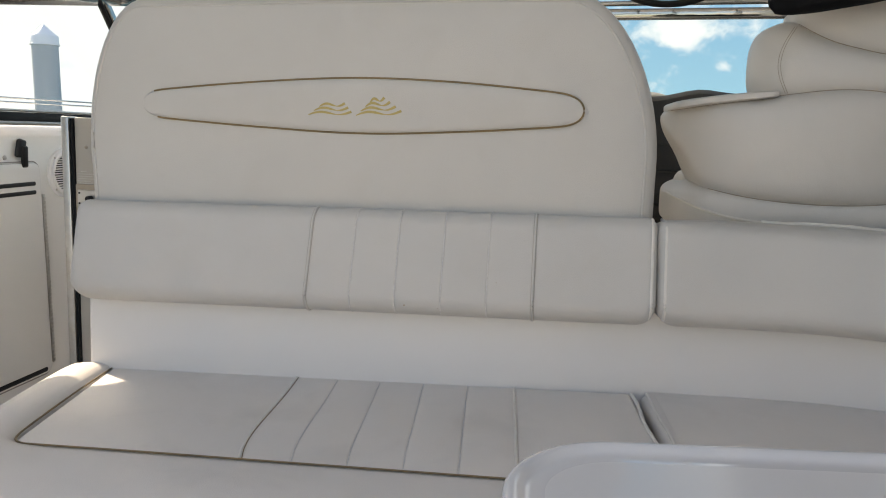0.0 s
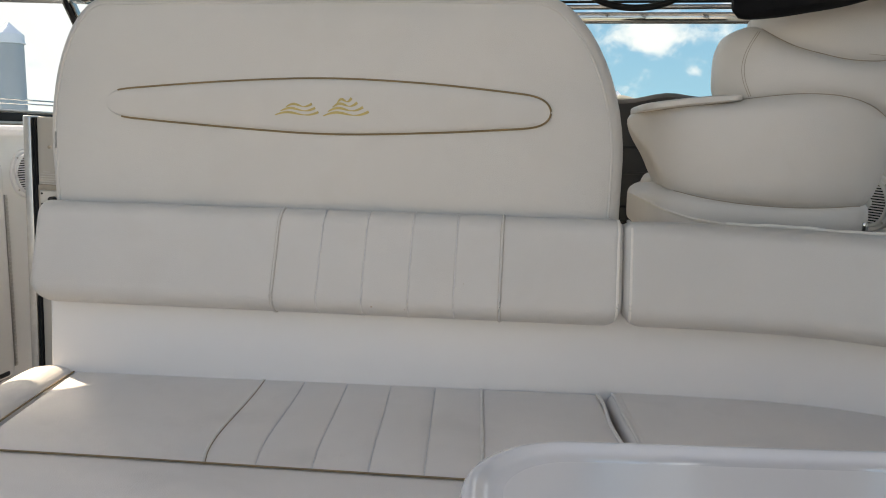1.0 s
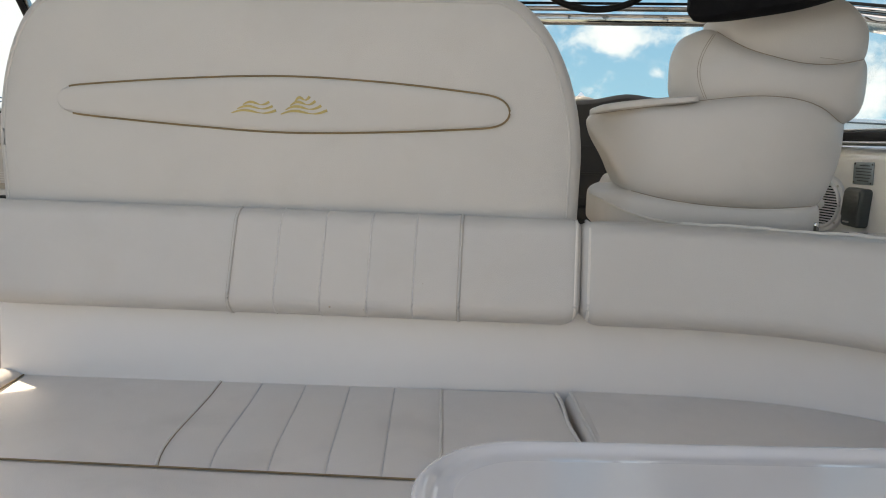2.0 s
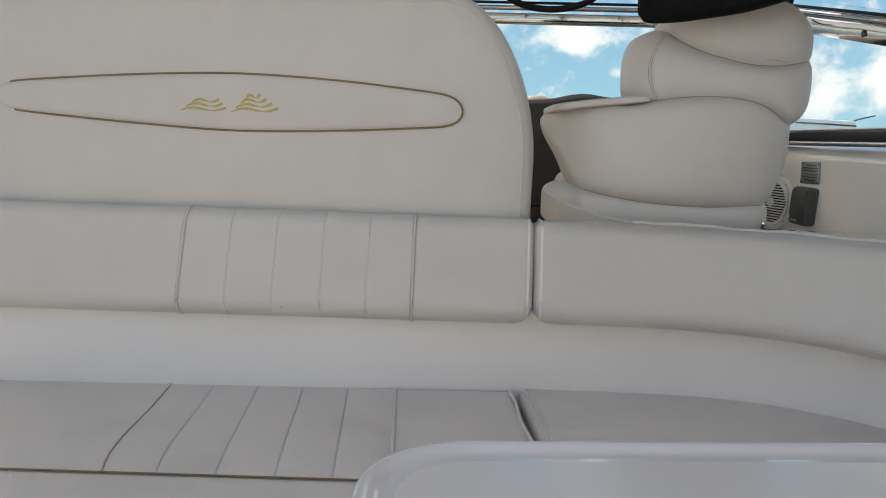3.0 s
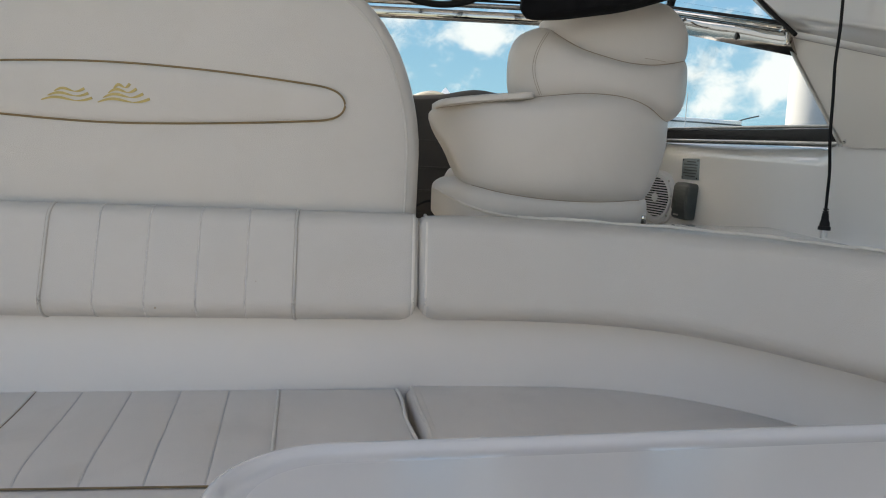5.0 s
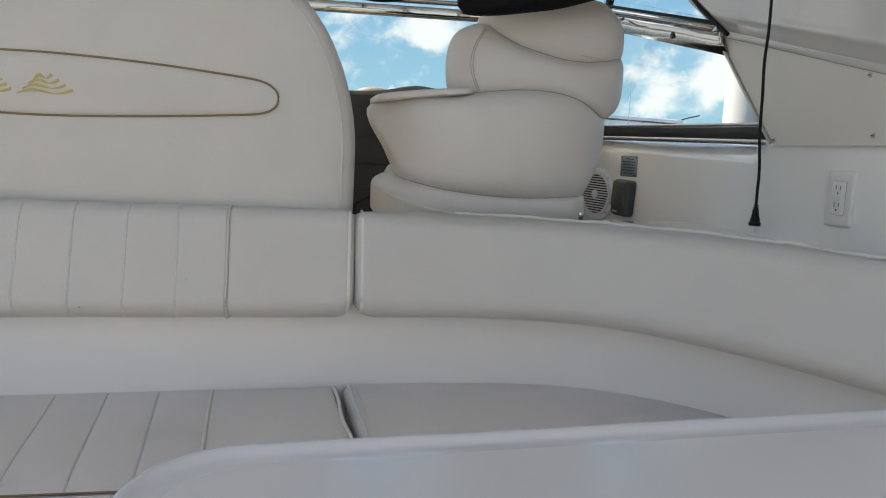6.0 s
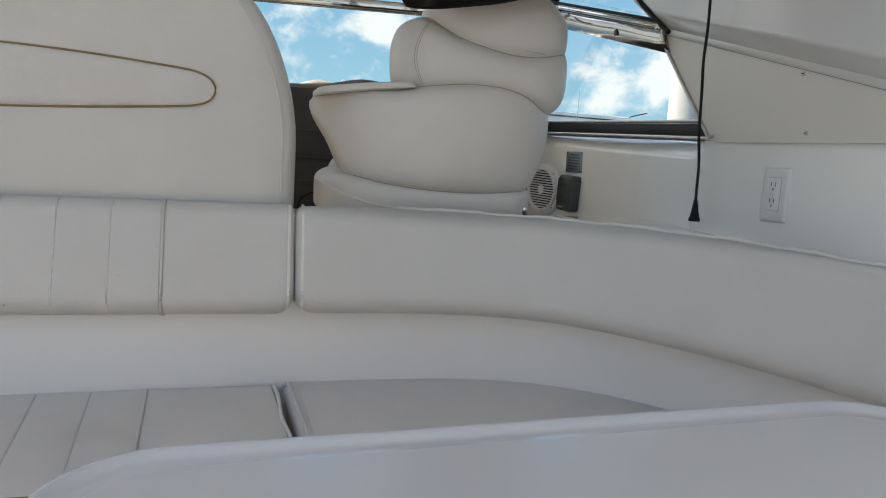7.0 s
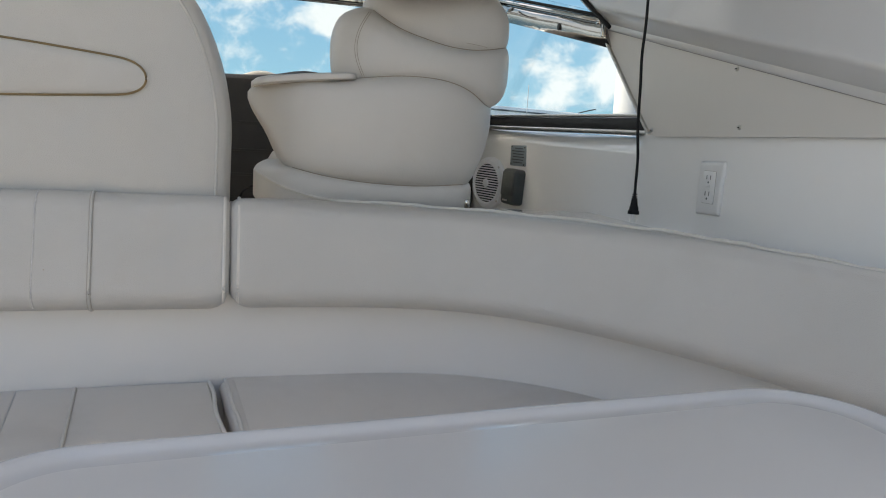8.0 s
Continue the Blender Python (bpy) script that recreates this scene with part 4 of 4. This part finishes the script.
for zc in (0.918, 0.884):
    for dy in (-0.0065, 0.0065):
        under(outlet, part("slot", box((1.4720, 1.1797 + dy - 0.0009, zc - 0.001), (1.4730, 1.1797 + dy + 0.0009, zc + 0.008), 0), GREY_PLASTIC))
    under(outlet, part("ground_slot", disc((1.4730, 1.1797, zc - 0.007), (-1, 0, 0), 0.0024, 0.001, 10, 0.0003), GREY_PLASTIC))
for dz in (-0.0025, 0.0028):
    under(outlet, part("button", box((1.4708, 1.1732, 0.9005 + dz - 0.0018), (1.473, 1.1862, 0.9005 + dz + 0.0018), 0.0005, 1), IVORY))

cord = thing("extension_cable", "black power cord hanging with a two-pin plug", "cable", (1.42, 1.385, 0.87))
cpts = catmull([(1.36, 1.36, 1.95), (1.375, 1.365, 1.7), (1.392, 1.372, 1.42), (1.398, 1.374, 1.335), (1.401, 1.376, 1.26), (1.400, 1.378, 1.19), (1.405, 1.380, 1.12), (1.410, 1.382, 1.03),
                (1.420, 1.386, 0.96), (1.423, 1.389, 0.90), (1.425, 1.391, 0.862)], 6)
under(cord, part("cable", tube(bmesh.new(), cpts, 0.0034, 8), RUBBER))
under(cord, part("plug_body", tube(bmesh.new(), [(1.425, 1.391, 0.867), (1.425, 1.391, 0.861), (1.4255, 1.391, 0.847), (1.426, 1.391, 0.843), (1.426, 1.391, 0.835)], lambda k: 0.0045 + 0.0065 * min(1, k * 1.3), 10), RUBBER))
for i in range(4):
    under(cord, part("relief_ring", disc((1.4252 + 0.0001 * i, 1.391, 0.872 - i * 0.0055), (0, 0, 1), 0.0062 + 0.0006 * i, 0.003, 14, 0.001), RUBBER))
under(cord, part("plug_collar", disc((1.426, 1.391, 0.827), (0, 0, 1), 0.0135, 0.009, 16, 0.003), RUBBER))
for dx in (-0.0055, 0.0055):
    under(cord, part("prong", box((1.426 + dx - 0.0026, 1.3900, 0.809), (1.426 + dx + 0.0026, 1.3919, 0.829), 0.0004, 1), BRIGHT, None, "bright metal prong"))

cord.location.z -= 0.010

# ---- windshield frames ----
def strip(a, b, ha, hb, thick, r=0.004, slant=0.0):
    """A rail between two points, of given height and thickness."""
    bm = bmesh.new()
    a, b = Vector(a), Vector(b)
    d = (b - a).normalized()
    side = Vector((d.y, -d.x, 0)).normalized()
    rings = []
    for p, h, sl in ((a, ha, 0.0), (b, hb, slant)):
        o = rounded([(-thick / 2, -h / 2), (thick / 2, -h / 2), (thick / 2, h / 2), (-thick / 2, h / 2)], r, 4)
        rings.append([p + side * u + Vector((0, 0, v)) - d * (sl * v / h) for u, v in o])
    bridge(bm, rings)
    return bm


def glass_pane(pts, thick=0.005):
    a, b, c, d = (Vector(p) for p in pts)
    nrm = (b - a).cross(c - a).normalized()
    d = d - nrm * (d - a).dot(nrm)
    bm = bmesh.new()
    bridge(bm, [[a, b, c, d], [p + nrm * thick for p in (a, b, c, d)]])
    return bm


def bowed_rail(a, b, ha, hb, bulge, slant=0.0, steps=24):
    """A polished plate between two points, bowed towards the cockpit and a little uneven along its length."""
    bm = bmesh.new()
    a, b = Vector(a), Vector(b)
    d = (b - a).normalized()
    side = Vector((d.y, -d.x, 0)).normalized()
    if side.x * a.x > 0:
        side = -side
    rings = []
    for i in range(steps + 1):
        k = i / steps
        p, h = a.lerp(b, k), ha + (hb - ha) * k
        ring = []
        for j in range(13):
            v = -0.5 + j / 12
            u = bulge * (1 - (2 * v) ** 2) + 0.0006 * math.sin(i * 0.7 + 3 * v) + 0.0003 * math.sin(i * 1.7 - 5 * v)
            ring.append(p + side * u + Vector((0, 0, v * h)) - d * (slant * k * v))
        ring += [p - side * 0.012 + Vector((0, 0, h / 2)) - d * (slant * k * 0.5), p - side * 0.012 - Vector((0, 0, h / 2)) + d * (slant * k * 0.5)]
        rings.append(ring)
    bridge(bm, rings)
    return bm


FRONT_Y = 2.62
ws = thing("windshield", "raked boat windshield in a polished stainless frame", "windshield", (0, 2.6, 1.0))
under(ws, part("top_rail", strip((-1.36, FRONT_Y, 1.424), (1.37, FRONT_Y, 1.424), 0.038, 0.038, 0.03, 0.008), CHROME, None, "polished stainless rail"))
under(ws, part("cap_rail", tube(bmesh.new(), [(-1.36, FRONT_Y - 0.01, 1.455), (1.37, FRONT_Y - 0.01, 1.462)], 0.009, 10), CHROME))
under(ws, part("seal", tube(bmesh.new(), [(-1.36, FRONT_Y - 0.012, 1.474), (1.37, FRONT_Y - 0.012, 1.480)], 0.005, 8), RUBBER))
for side in (1, -1):
    up = 0.0 if side > 0 else 0.18
    X = (lambda v: v) if side > 0 else (lambda v: -v - 0.02 - (0.11 if v < 1.36 else 0.0))
    aft, za = (1.69, 1.262) if side > 0 else (1.66, 1.366)
    under(ws, part("side_rail", bowed_rail((X(1.381), 2.61, 1.452 + up * 0.3), (X(1.471), aft, za), 0.066, 0.068, 0.014, 0.055), CHROME, None, "polished stainless rail"))
    under(ws, part("side_cap", tube(bmesh.new(), [(X(1.362), 2.61, 1.488 + up * 0.3), (X(1.453), aft + 0.01, za + 0.036)], 0.006, 8), CHROME))
    under(ws, part("side_seal", tube(bmesh.new(), [(X(1.366), 2.61, 1.501 + up * 0.3), (X(1.456), aft + 0.02, za + 0.049)], 0.005, 8), RUBBER))
    under(ws, part("sill_rail", strip((X(1.365), 2.40, 1.003), (X(1.500), 1.475, 1.008), 0.013, 0.013, 0.038, 0.004), BRUSHED, None, "bright metal strip under the sill"))
    under(ws, part("sill_band", strip((X(1.372), 2.40, 1.020), (X(1.502), 1.47, 1.028), 0.034, 0.034, 0.02, 0.003), BLACK, None, "glossy black sill band"))
    under(ws, part("sill_cap", strip((X(1.372), 2.40, 1.042), (X(1.502), 1.49, 1.051), 0.009, 0.009, 0.03, 0.003), BRUSHED))
    under(ws, part("corner_post", strip((X(1.40), 2.40, 1.49), (X(1.46), 2.86, 1.04), 0.05, 0.05, 0.025, 0.006), CHROME, None, "raked stainless post"))
    under(ws, part("post_seal", tube(bmesh.new(), [(X(1.395), 2.37, 1.475), (X(1.455), 2.81, 1.045)], 0.011, 8), RUBBER))
    xg = X(1.522)
    g = part("side_glass", glass_pane([(xg, 3.0, 1.03), (xg, 1.50, 1.03), (xg, 1.74, 1.32), (xg, 3.0, 1.60)]), GLASS)
    g.visible_shadow = False
    under(ws, g)
under(ws, part("rail_bolt", disc((1.4342, 1.941, 1.306), (-1, 0, 0), 0.0105, 0.004, 20, 0.002), BLACK, None, "round black plug"))
# clasp at the rail's aft end, stay hook further forward
under(ws, part("clasp", rbox(bmesh.new(), (1.446, 1.704, 1.288), (1.462, 1.728, 1.306), 0.005, 3), CHROME, None, "polished clasp at the rail's end"))
under(ws, part("clasp_foot", rbox(bmesh.new(), (1.451, 1.690, 1.254), (1.463, 1.702, 1.290), 0.004, 3), CHROME))
under(ws, part("stay_hook", tube(bmesh.new(), catmull([(1.395, 2.24, 1.392), (1.375, 2.23, 1.384), (1.362, 2.21, 1.376), (1.360, 2.18, 1.376)], 6), 0.005, 8), CHROME, None, "short chrome stay hook"))
g = part("front_glass", glass_pane([(-1.42, 3.2, 1.0), (1.42, 3.2, 1.0), (1.36, FRONT_Y, 1.41), (-1.36, FRONT_Y, 1.41)]), GLASS)
g.visible_shadow = False
under(ws, g)
under(ws, part("rear_seal", tube(bmesh.new(), [(1.445, 1.64, 1.274), (1.428, 1.76, 1.352), (1.42, 2.30, 1.70)], 0.006, 8), RUBBER))

# dash
dash = thing("dashboard", "dark brown dashboard below the windshield", "dashboard", (0.6, 2.6, 0))
bm = bmesh.new()
DT = [(-0.75, 1.10), (0.2, 1.112), (0.50, 1.122), (0.62, 1.128), (0.74, 1.150), (0.83, 1.140), (0.95, 1.13), (1.2, 1.12), (1.34, 1.10)]
rings = []
for i in range(60):
    x = -0.75 + 2.09 * i / 59
    z = interp(DT, x)[0]
    rings.append([(x, 2.38, 0.0), (x, 2.38, z - 0.05), (x, 2.385, z - 0.015), (x, 2.41, z), (x, 2.7, z - 0.01), (x, 3.0, z - 0.09), (x, 3.15, 0.98), (x, 3.15, 0.0)])
bridge(bm, rings)
under(dash, part("console", bm, DASH))
under(dash, part("dash_cover", pillow([(0.52, 1.13, 1.10), (0.57, 1.15, 1.10), (0.615, 1.157, 1.10), (0.66, 1.148, 1.10), (0.70, 1.13, 1.10)], 2.72, 0, 0.08, 2.2), HOOD, None, "grey hooded instrument cover"))
for z in (0.72, 0.80, 0.88, 0.97):
    under(dash, part("ridge", box((-0.7, 2.374, z - 0.004), (1.3, 2.382, z + 0.004), 0.002), DASH))
wire = solo("loose_wire", tube(bmesh.new(), catmull([(0.53, 2.30, 0.0), (0.53, 2.28, 0.6), (0.535, 2.25, 0.735), (0.57, 2.22, 0.775), (0.62, 2.2, 0.78), (0.68, 2.19, 0.76), (0.7, 2.19, 0.0)], 8), 0.004, 8), RUBBER, "thin black loop of wire before the dashboard", "wire")

# hanging black things
bag = thing("canvas_cover", "rolled black canvas cover hanging from the hardtop", "canvas cover", (0.9, 1.4, 1.3))
bm = bmesh.new()
BT = [(0.715, 1.256), (0.728, 1.241), (0.785, 1.241), (0.86, 1.252), (0.935, 1.266), (1.015, 1.290), (1.10, 1.318), (1.20, 1.345)]
rings = []
for i in range(40):
    x = 0.715 + 0.485 * i / 39
    z = interp(BT, x)[0]
    w = 0.012 + 0.03 * min(1, i / 8)
    wav = 0.004 * math.sin(i * 0.8) + 0.003 * math.sin(i * 1.9)
    rings.append([(x, 1.40 - w + wav, z + 0.012), (x, 1.40 - w * 0.6 + wav, z + 0.002), (x, 1.40, z), (x, 1.40 + w, z + 0.01), (x, 1.40 + w, 1.46), (x, 1.40, 1.48), (x, 1.40 - w + wav, 1.46), (x, 1.40 - w * 1.2 + wav, 1.36)])
bridge(bm, rings)
under(bag, part("cover", bm, CANVAS))
for x in (0.80, 1.12):
    under(bag, part("strap", box((x - 0.012, 1.398, 1.46), (x + 0.012, 1.402, 2.03), 0), CANVAS))
hoop = thing("mirror_frame", "black oval hoop hanging above the windshield", "hoop", (0.58, 2.0, 1.36))
under(hoop, part("ring", tube(bmesh.new(), [(0.582 + 0.150 * math.cos(2 * math.pi * k / 48), 2.0, 1.437 + 0.078 * math.sin(2 * math.pi * k / 48)) for k in range(48)], 0.0095, 10, True), RUBBER))
under(hoop, part("stem", tube(bmesh.new(), [(0.582, 2.0, 1.51), (0.582, 2.0, 2.05)], 0.008, 8), RUBBER))

# ---- port side ----
door = thing("locker", "beige locker panel with a steel edge and socket", "locker", (-0.95, 1.77, 0))
under(door, part("edge_trim", box((-1.142, 1.742, 0.0), (-1.117, 1.79, 1.022), 0.004), BRUSHED, None, "brushed steel edge trim"))
under(door, part("seal", box((-1.116, 1.748, 0.0), (-1.106, 1.785, 1.018), 0.002), RUBBER, None, "black rubber seal"))
pan = under(door, part("panel", box((-1.105, 1.752, 0.0), (-0.66, 1.79, 1.020), 0.004), LOCKER))
under(door, part("screw", disc((-1.068, 1.7525, 0.935), (0, -1, 0), 0.005, 0.003, 12, 0.001), TAUPE, None, "dark screw head"))
for i, (a, b) in enumerate([(-1.088, -1.066), (-1.098, -1.04), (-1.098, -1.05), (-1.096, -1.046), (-1.098, -1.056), (-1.092, -1.05)]):
    under(door, part("text_bar", box((a, 1.7508, 0.8625 - i * 0.0068), (b, 1.7522, 0.8650 - i * 0.0068), 0), PALE, None, "pale printed bar"))
out = rounded([(-1.102, 0.735), (-1.005, 0.735), (-1.005, 0.828), (-1.102, 0.828)], 0.006, 5)
under(door, part("socket_frame", ring_solid(out, [(0, 0), (0, 0.006), (0.002, 0.008)], lambda u, v, h: (u, 1.752 - h, v)), TAUPE, None, "taupe plastic frame"))
out = rounded([(-1.094, 0.740), (-1.012, 0.740), (-1.012, 0.812), (-1.094, 0.812)], 0.005, 5)
under(door, part("socket_plate", ring_solid(out, [(0, 0.007), (0, 0.010), (0.002, 0.012)], lambda u, v, h: (u, 1.752 - h, v)), BRUSHED, None, "brushed metal socket plate"))
under(door, part("screw", disc((-1.087, 1.740, 0.802), (0, -1, 0), 0.003, 0.002, 10, 0.001), BLACK))
under(door, part("screw", disc((-1.087, 1.740, 0.772), (0, -1, 0), 0.003, 0.002, 10, 0.001), BLACK))
under(door, part("switch", disc((-1.050, 1.740, 0.787), (0, -1, 0), 0.009, 0.018, 20, 0.003), BLACK, None, "black knob"))

door.location.x -= 0.014
door.rotation_euler.y = 0.026      # the locker leans a little

hatch = thing("locker_hatch", "glossy white side locker hatch with black louvre slots", "hatch", (-1.47, 1.9, 0.5))
hx = -PORT
out = rounded([(1.45, 0.12), (2.112, 0.12), (2.112, 0.872), (1.45, 0.872)], 0.03, 6)
under(hatch, part("panel", ring_solid(out, [(0, -0.004), (0, 0.004), (0.002, 0.008), (0.006, 0.0095)], lambda u, v, h: (-PORT + h, u, v)), GEL))
for z in (0.800, 0.770):
    out = rounded([(1.62, z - 0.007), (2.083, z - 0.007), (2.083, z + 0.007), (1.62, z + 0.007)], 0.0065, 5)
    under(hatch, part("louvre", ring_solid(out, [(0, 0.006), (0, 0.0105), (0.001, 0.011)], lambda u, v, h: (-PORT + h, u, v)), BLACK, None, "black slot"))
out = rounded([(1.62, 0.128), (2.083, 0.128), (2.083, 0.144), (1.62, 0.144)], 0.0065, 5)
under(hatch, part("louvre", ring_solid(out, [(0, 0.006), (0, 0.0105), (0.001, 0.011)], lambda u, v, h: (-PORT + h, u, v)), BLACK, None, "black slot"))
under(hatch, part("hinge", box((-PORT - 0.001, 2.117, 0.15), (-PORT + 0.009, 2.128, 0.76), 0.002), BRUSHED, None, "long piano hinge"))
for i in range(40):
    under(hatch, part("hinge_knuckle", box((-PORT + 0.007, 2.1185, 0.155 + i * 0.015), (-PORT + 0.0115, 2.1265, 0.166 + i * 0.015), 0.0012, 1), BRUSHED))
gap = rounded([(1.446, 0.116), (2.1155, 0.116), (2.1155, 0.876), (1.446, 0.876)], 0.034, 6)
under(hatch, part("gap_line", tube(bmesh.new(), [(-PORT + 0.0005, u, v) for u, v in gap], 0.0022, 6, True), SHADOW_GAP, None, "grey gap round the hatch"))
latch = thing("latch", "black plastic swing latch on the port side wall", "latch", (-1.43, 2.04, 0.9))
lx = -PORT
bm = rbox(bmesh.new(), (lx + 0.001, 2.000, 0.892), (lx + 0.018, 2.034, 0.955), 0.009, 4)
for v in bm.verts:
    v.co.y += max(0.0, v.co.z - 0.90) * 0.28 - max(0.0, 2.03 - v.co.y) * 0.15
    if v.co.y > 2.02:
        v.co.z -= (v.co.y - 2.02) * 0.25
under(latch, part("latch_body", bm, BLACK))
bm = rbox(bmesh.new(), (lx + 0.012, 2.014, 0.856), (lx + 0.024, 2.042, 0.930), 0.006, 3)
for v in bm.verts:
    v.co.y += (0.934 - v.co.z) * 0.13
    v.co.x -= max(0.0, 0.90 - v.co.z) * 0.25
under(latch, part("lever", bm, BLACK))
solo("deck_screw", disc((-PORT, 1.956, 0.892), (1, 0, 0), 0.008, 0.004, 14, 0.002), BRUSHED, "steel screw head in the port wall", "screw")

# ---- outside ----
bm = bmesh.new()
bmesh.ops.create_grid(bm, x_segments=20, y_segments=20, size=4500)
bmesh.ops.translate(bm, verts=bm.verts, vec=(0, 0, -0.9))
solo("water", bm, WATER, "dark blue-green harbour water", "water", "structure")


def pile(x, y, r, top, label):
    p = thing("mooring_pile", label, "pile", (x, y, -2), "mooring piles")
    under(p, part("shaft", tube(bmesh.new(), [(x, y, -2.0), (x, y, top)], r, 28), CONCRETE))
    bm = bmesh.new()
    prof = [(r * 1.05, top - 0.012), (r * 1.12, top - 0.010), (r * 1.12, top), (r * 1.06, top + 0.003), (r * 1.06, top + 0.066), (r * 1.0, top + 0.074), (r * 0.5, top + 0.122), (0.004, top + 0.170)]
    bridge(bm, [[(x + q * math.cos(2 * math.pi * k / 28), y + q * math.sin(2 * math.pi * k / 28), z) for k in range(28)] for q, z in prof])
    under(p, part("cap", bm, PLASTIC_W, None, "white conical cap"))


pile(-4.336, 5.94, 0.109, 1.712, "tall grey mooring pile with a white conical cap")
pile(2.965, 4.16, 0.15, 1.66, "pale mooring pile beside the starboard window")
solo("far_mast", tube(bmesh.new(), [(4.17, 9.14, -0.9), (4.17, 9.14, 1.62)], 0.005, 8), CONCRETE, "thin grey mast of a moored boat", "mast")
# a moored boat, a sun canopy and davits beyond the windshield
boat = thing("moored_boat", "white moored motor boat with a grey rubbing strake", "boat", (5.6, 14.2, -0.9))
bm = bmesh.new()
rings = []
for i in range(25):
    k = i / 24
    x = 2.2 + 5.1 * k
    half = 0.75 * (1 - max(0.0, (k - 0.45) / 0.55) ** 2.2) + 0.01
    top = 1.53 - 0.07 * k
    rings.append([(x, 14.2 + half * v, z) for v, z in ((-0.75, -0.95), (-0.95, 0.2), (-1.0, top - 0.05), (-0.97, top), (-0.6, top + 0.02), (0.6, top + 0.02), (0.97, top), (1.0, top - 0.05), (0.95, 0.2), (0.75, -0.95))])
bridge(bm, rings)
under(boat, part("hull", bm, GEL))
under(boat, part("strake", tube(bmesh.new(), [(2.2 + 5.1 * i / 24, 14.2 - 0.75 * (1 - max(0.0, (i / 24 - 0.45) / 0.55) ** 2.2) - 0.02, 1.46 - 0.07 * i / 24) for i in range(25)], 0.014, 8), GREY_PLASTIC, None, "dark rubbing strake"))
davit = thing("dock_davit", "thin dark davit with a curved arm beyond the boat", "davit", (7.45, 16.0, -0.9))
under(davit, part("post", tube(bmesh.new(), [(8.10, 16.0, -0.9), (8.10, 16.0, 1.50)], 0.02, 8), GREY_PLASTIC))
under(davit, part("arm", tube(bmesh.new(), catmull([(8.02, 16.0, 1.47), (8.10, 16.0, 1.535), (8.30, 16.0, 1.60), (8.54, 16.0, 1.66)], 6), 0.014, 8), GREY_PLASTIC))
canopy = thing("sun_canopy", "small white peaked canopy on the far side of the water", "canopy", (1.50, 14.0, -0.9))
bm = bmesh.new()
bridge(bm, [[(1.51 + sx * q, 14.0 + sy * q, z) for sx, sy in ((-1, -1), (1, -1), (1, 1), (-1, 1))] for q, z in ((0.30, 1.50), (0.30, 1.58), (0.12, 1.70), (0.008, 1.845))])
under(canopy, part("cloth", bm, PLASTIC_W))
for sx in (-1, 1):
    under(canopy, part("pole", tube(bmesh.new(), [(1.51 + sx * 0.28, 13.72, -0.9), (1.51 + sx * 0.28, 13.72, 1.52)], 0.02, 8), CHROME))
solo("side_deck", box((-2.1, -2.5, -0.9), (-1.65, 3.8, 0.9), 0.03), GEL, "white side deck of the boat", "deck", "structure")
for y in (1.6, 3.5):
    solo("stanchion", tube(bmesh.new(), [(-1.9, y, 0.895), (-1.9, y, 1.12)], 0.009, 10), CHROME, "short steel stanchion on the side deck", "stanchion", "", "stanchions")
for z in (1.09, 1.107):
    solo("guard_rail", tube(bmesh.new(), [(-1.9, 1.5, z), (-1.9, 3.6, z)], 0.0035, 8), CHROME, "thin steel guard wire along the side deck", "guard wire", "", "guard wires")
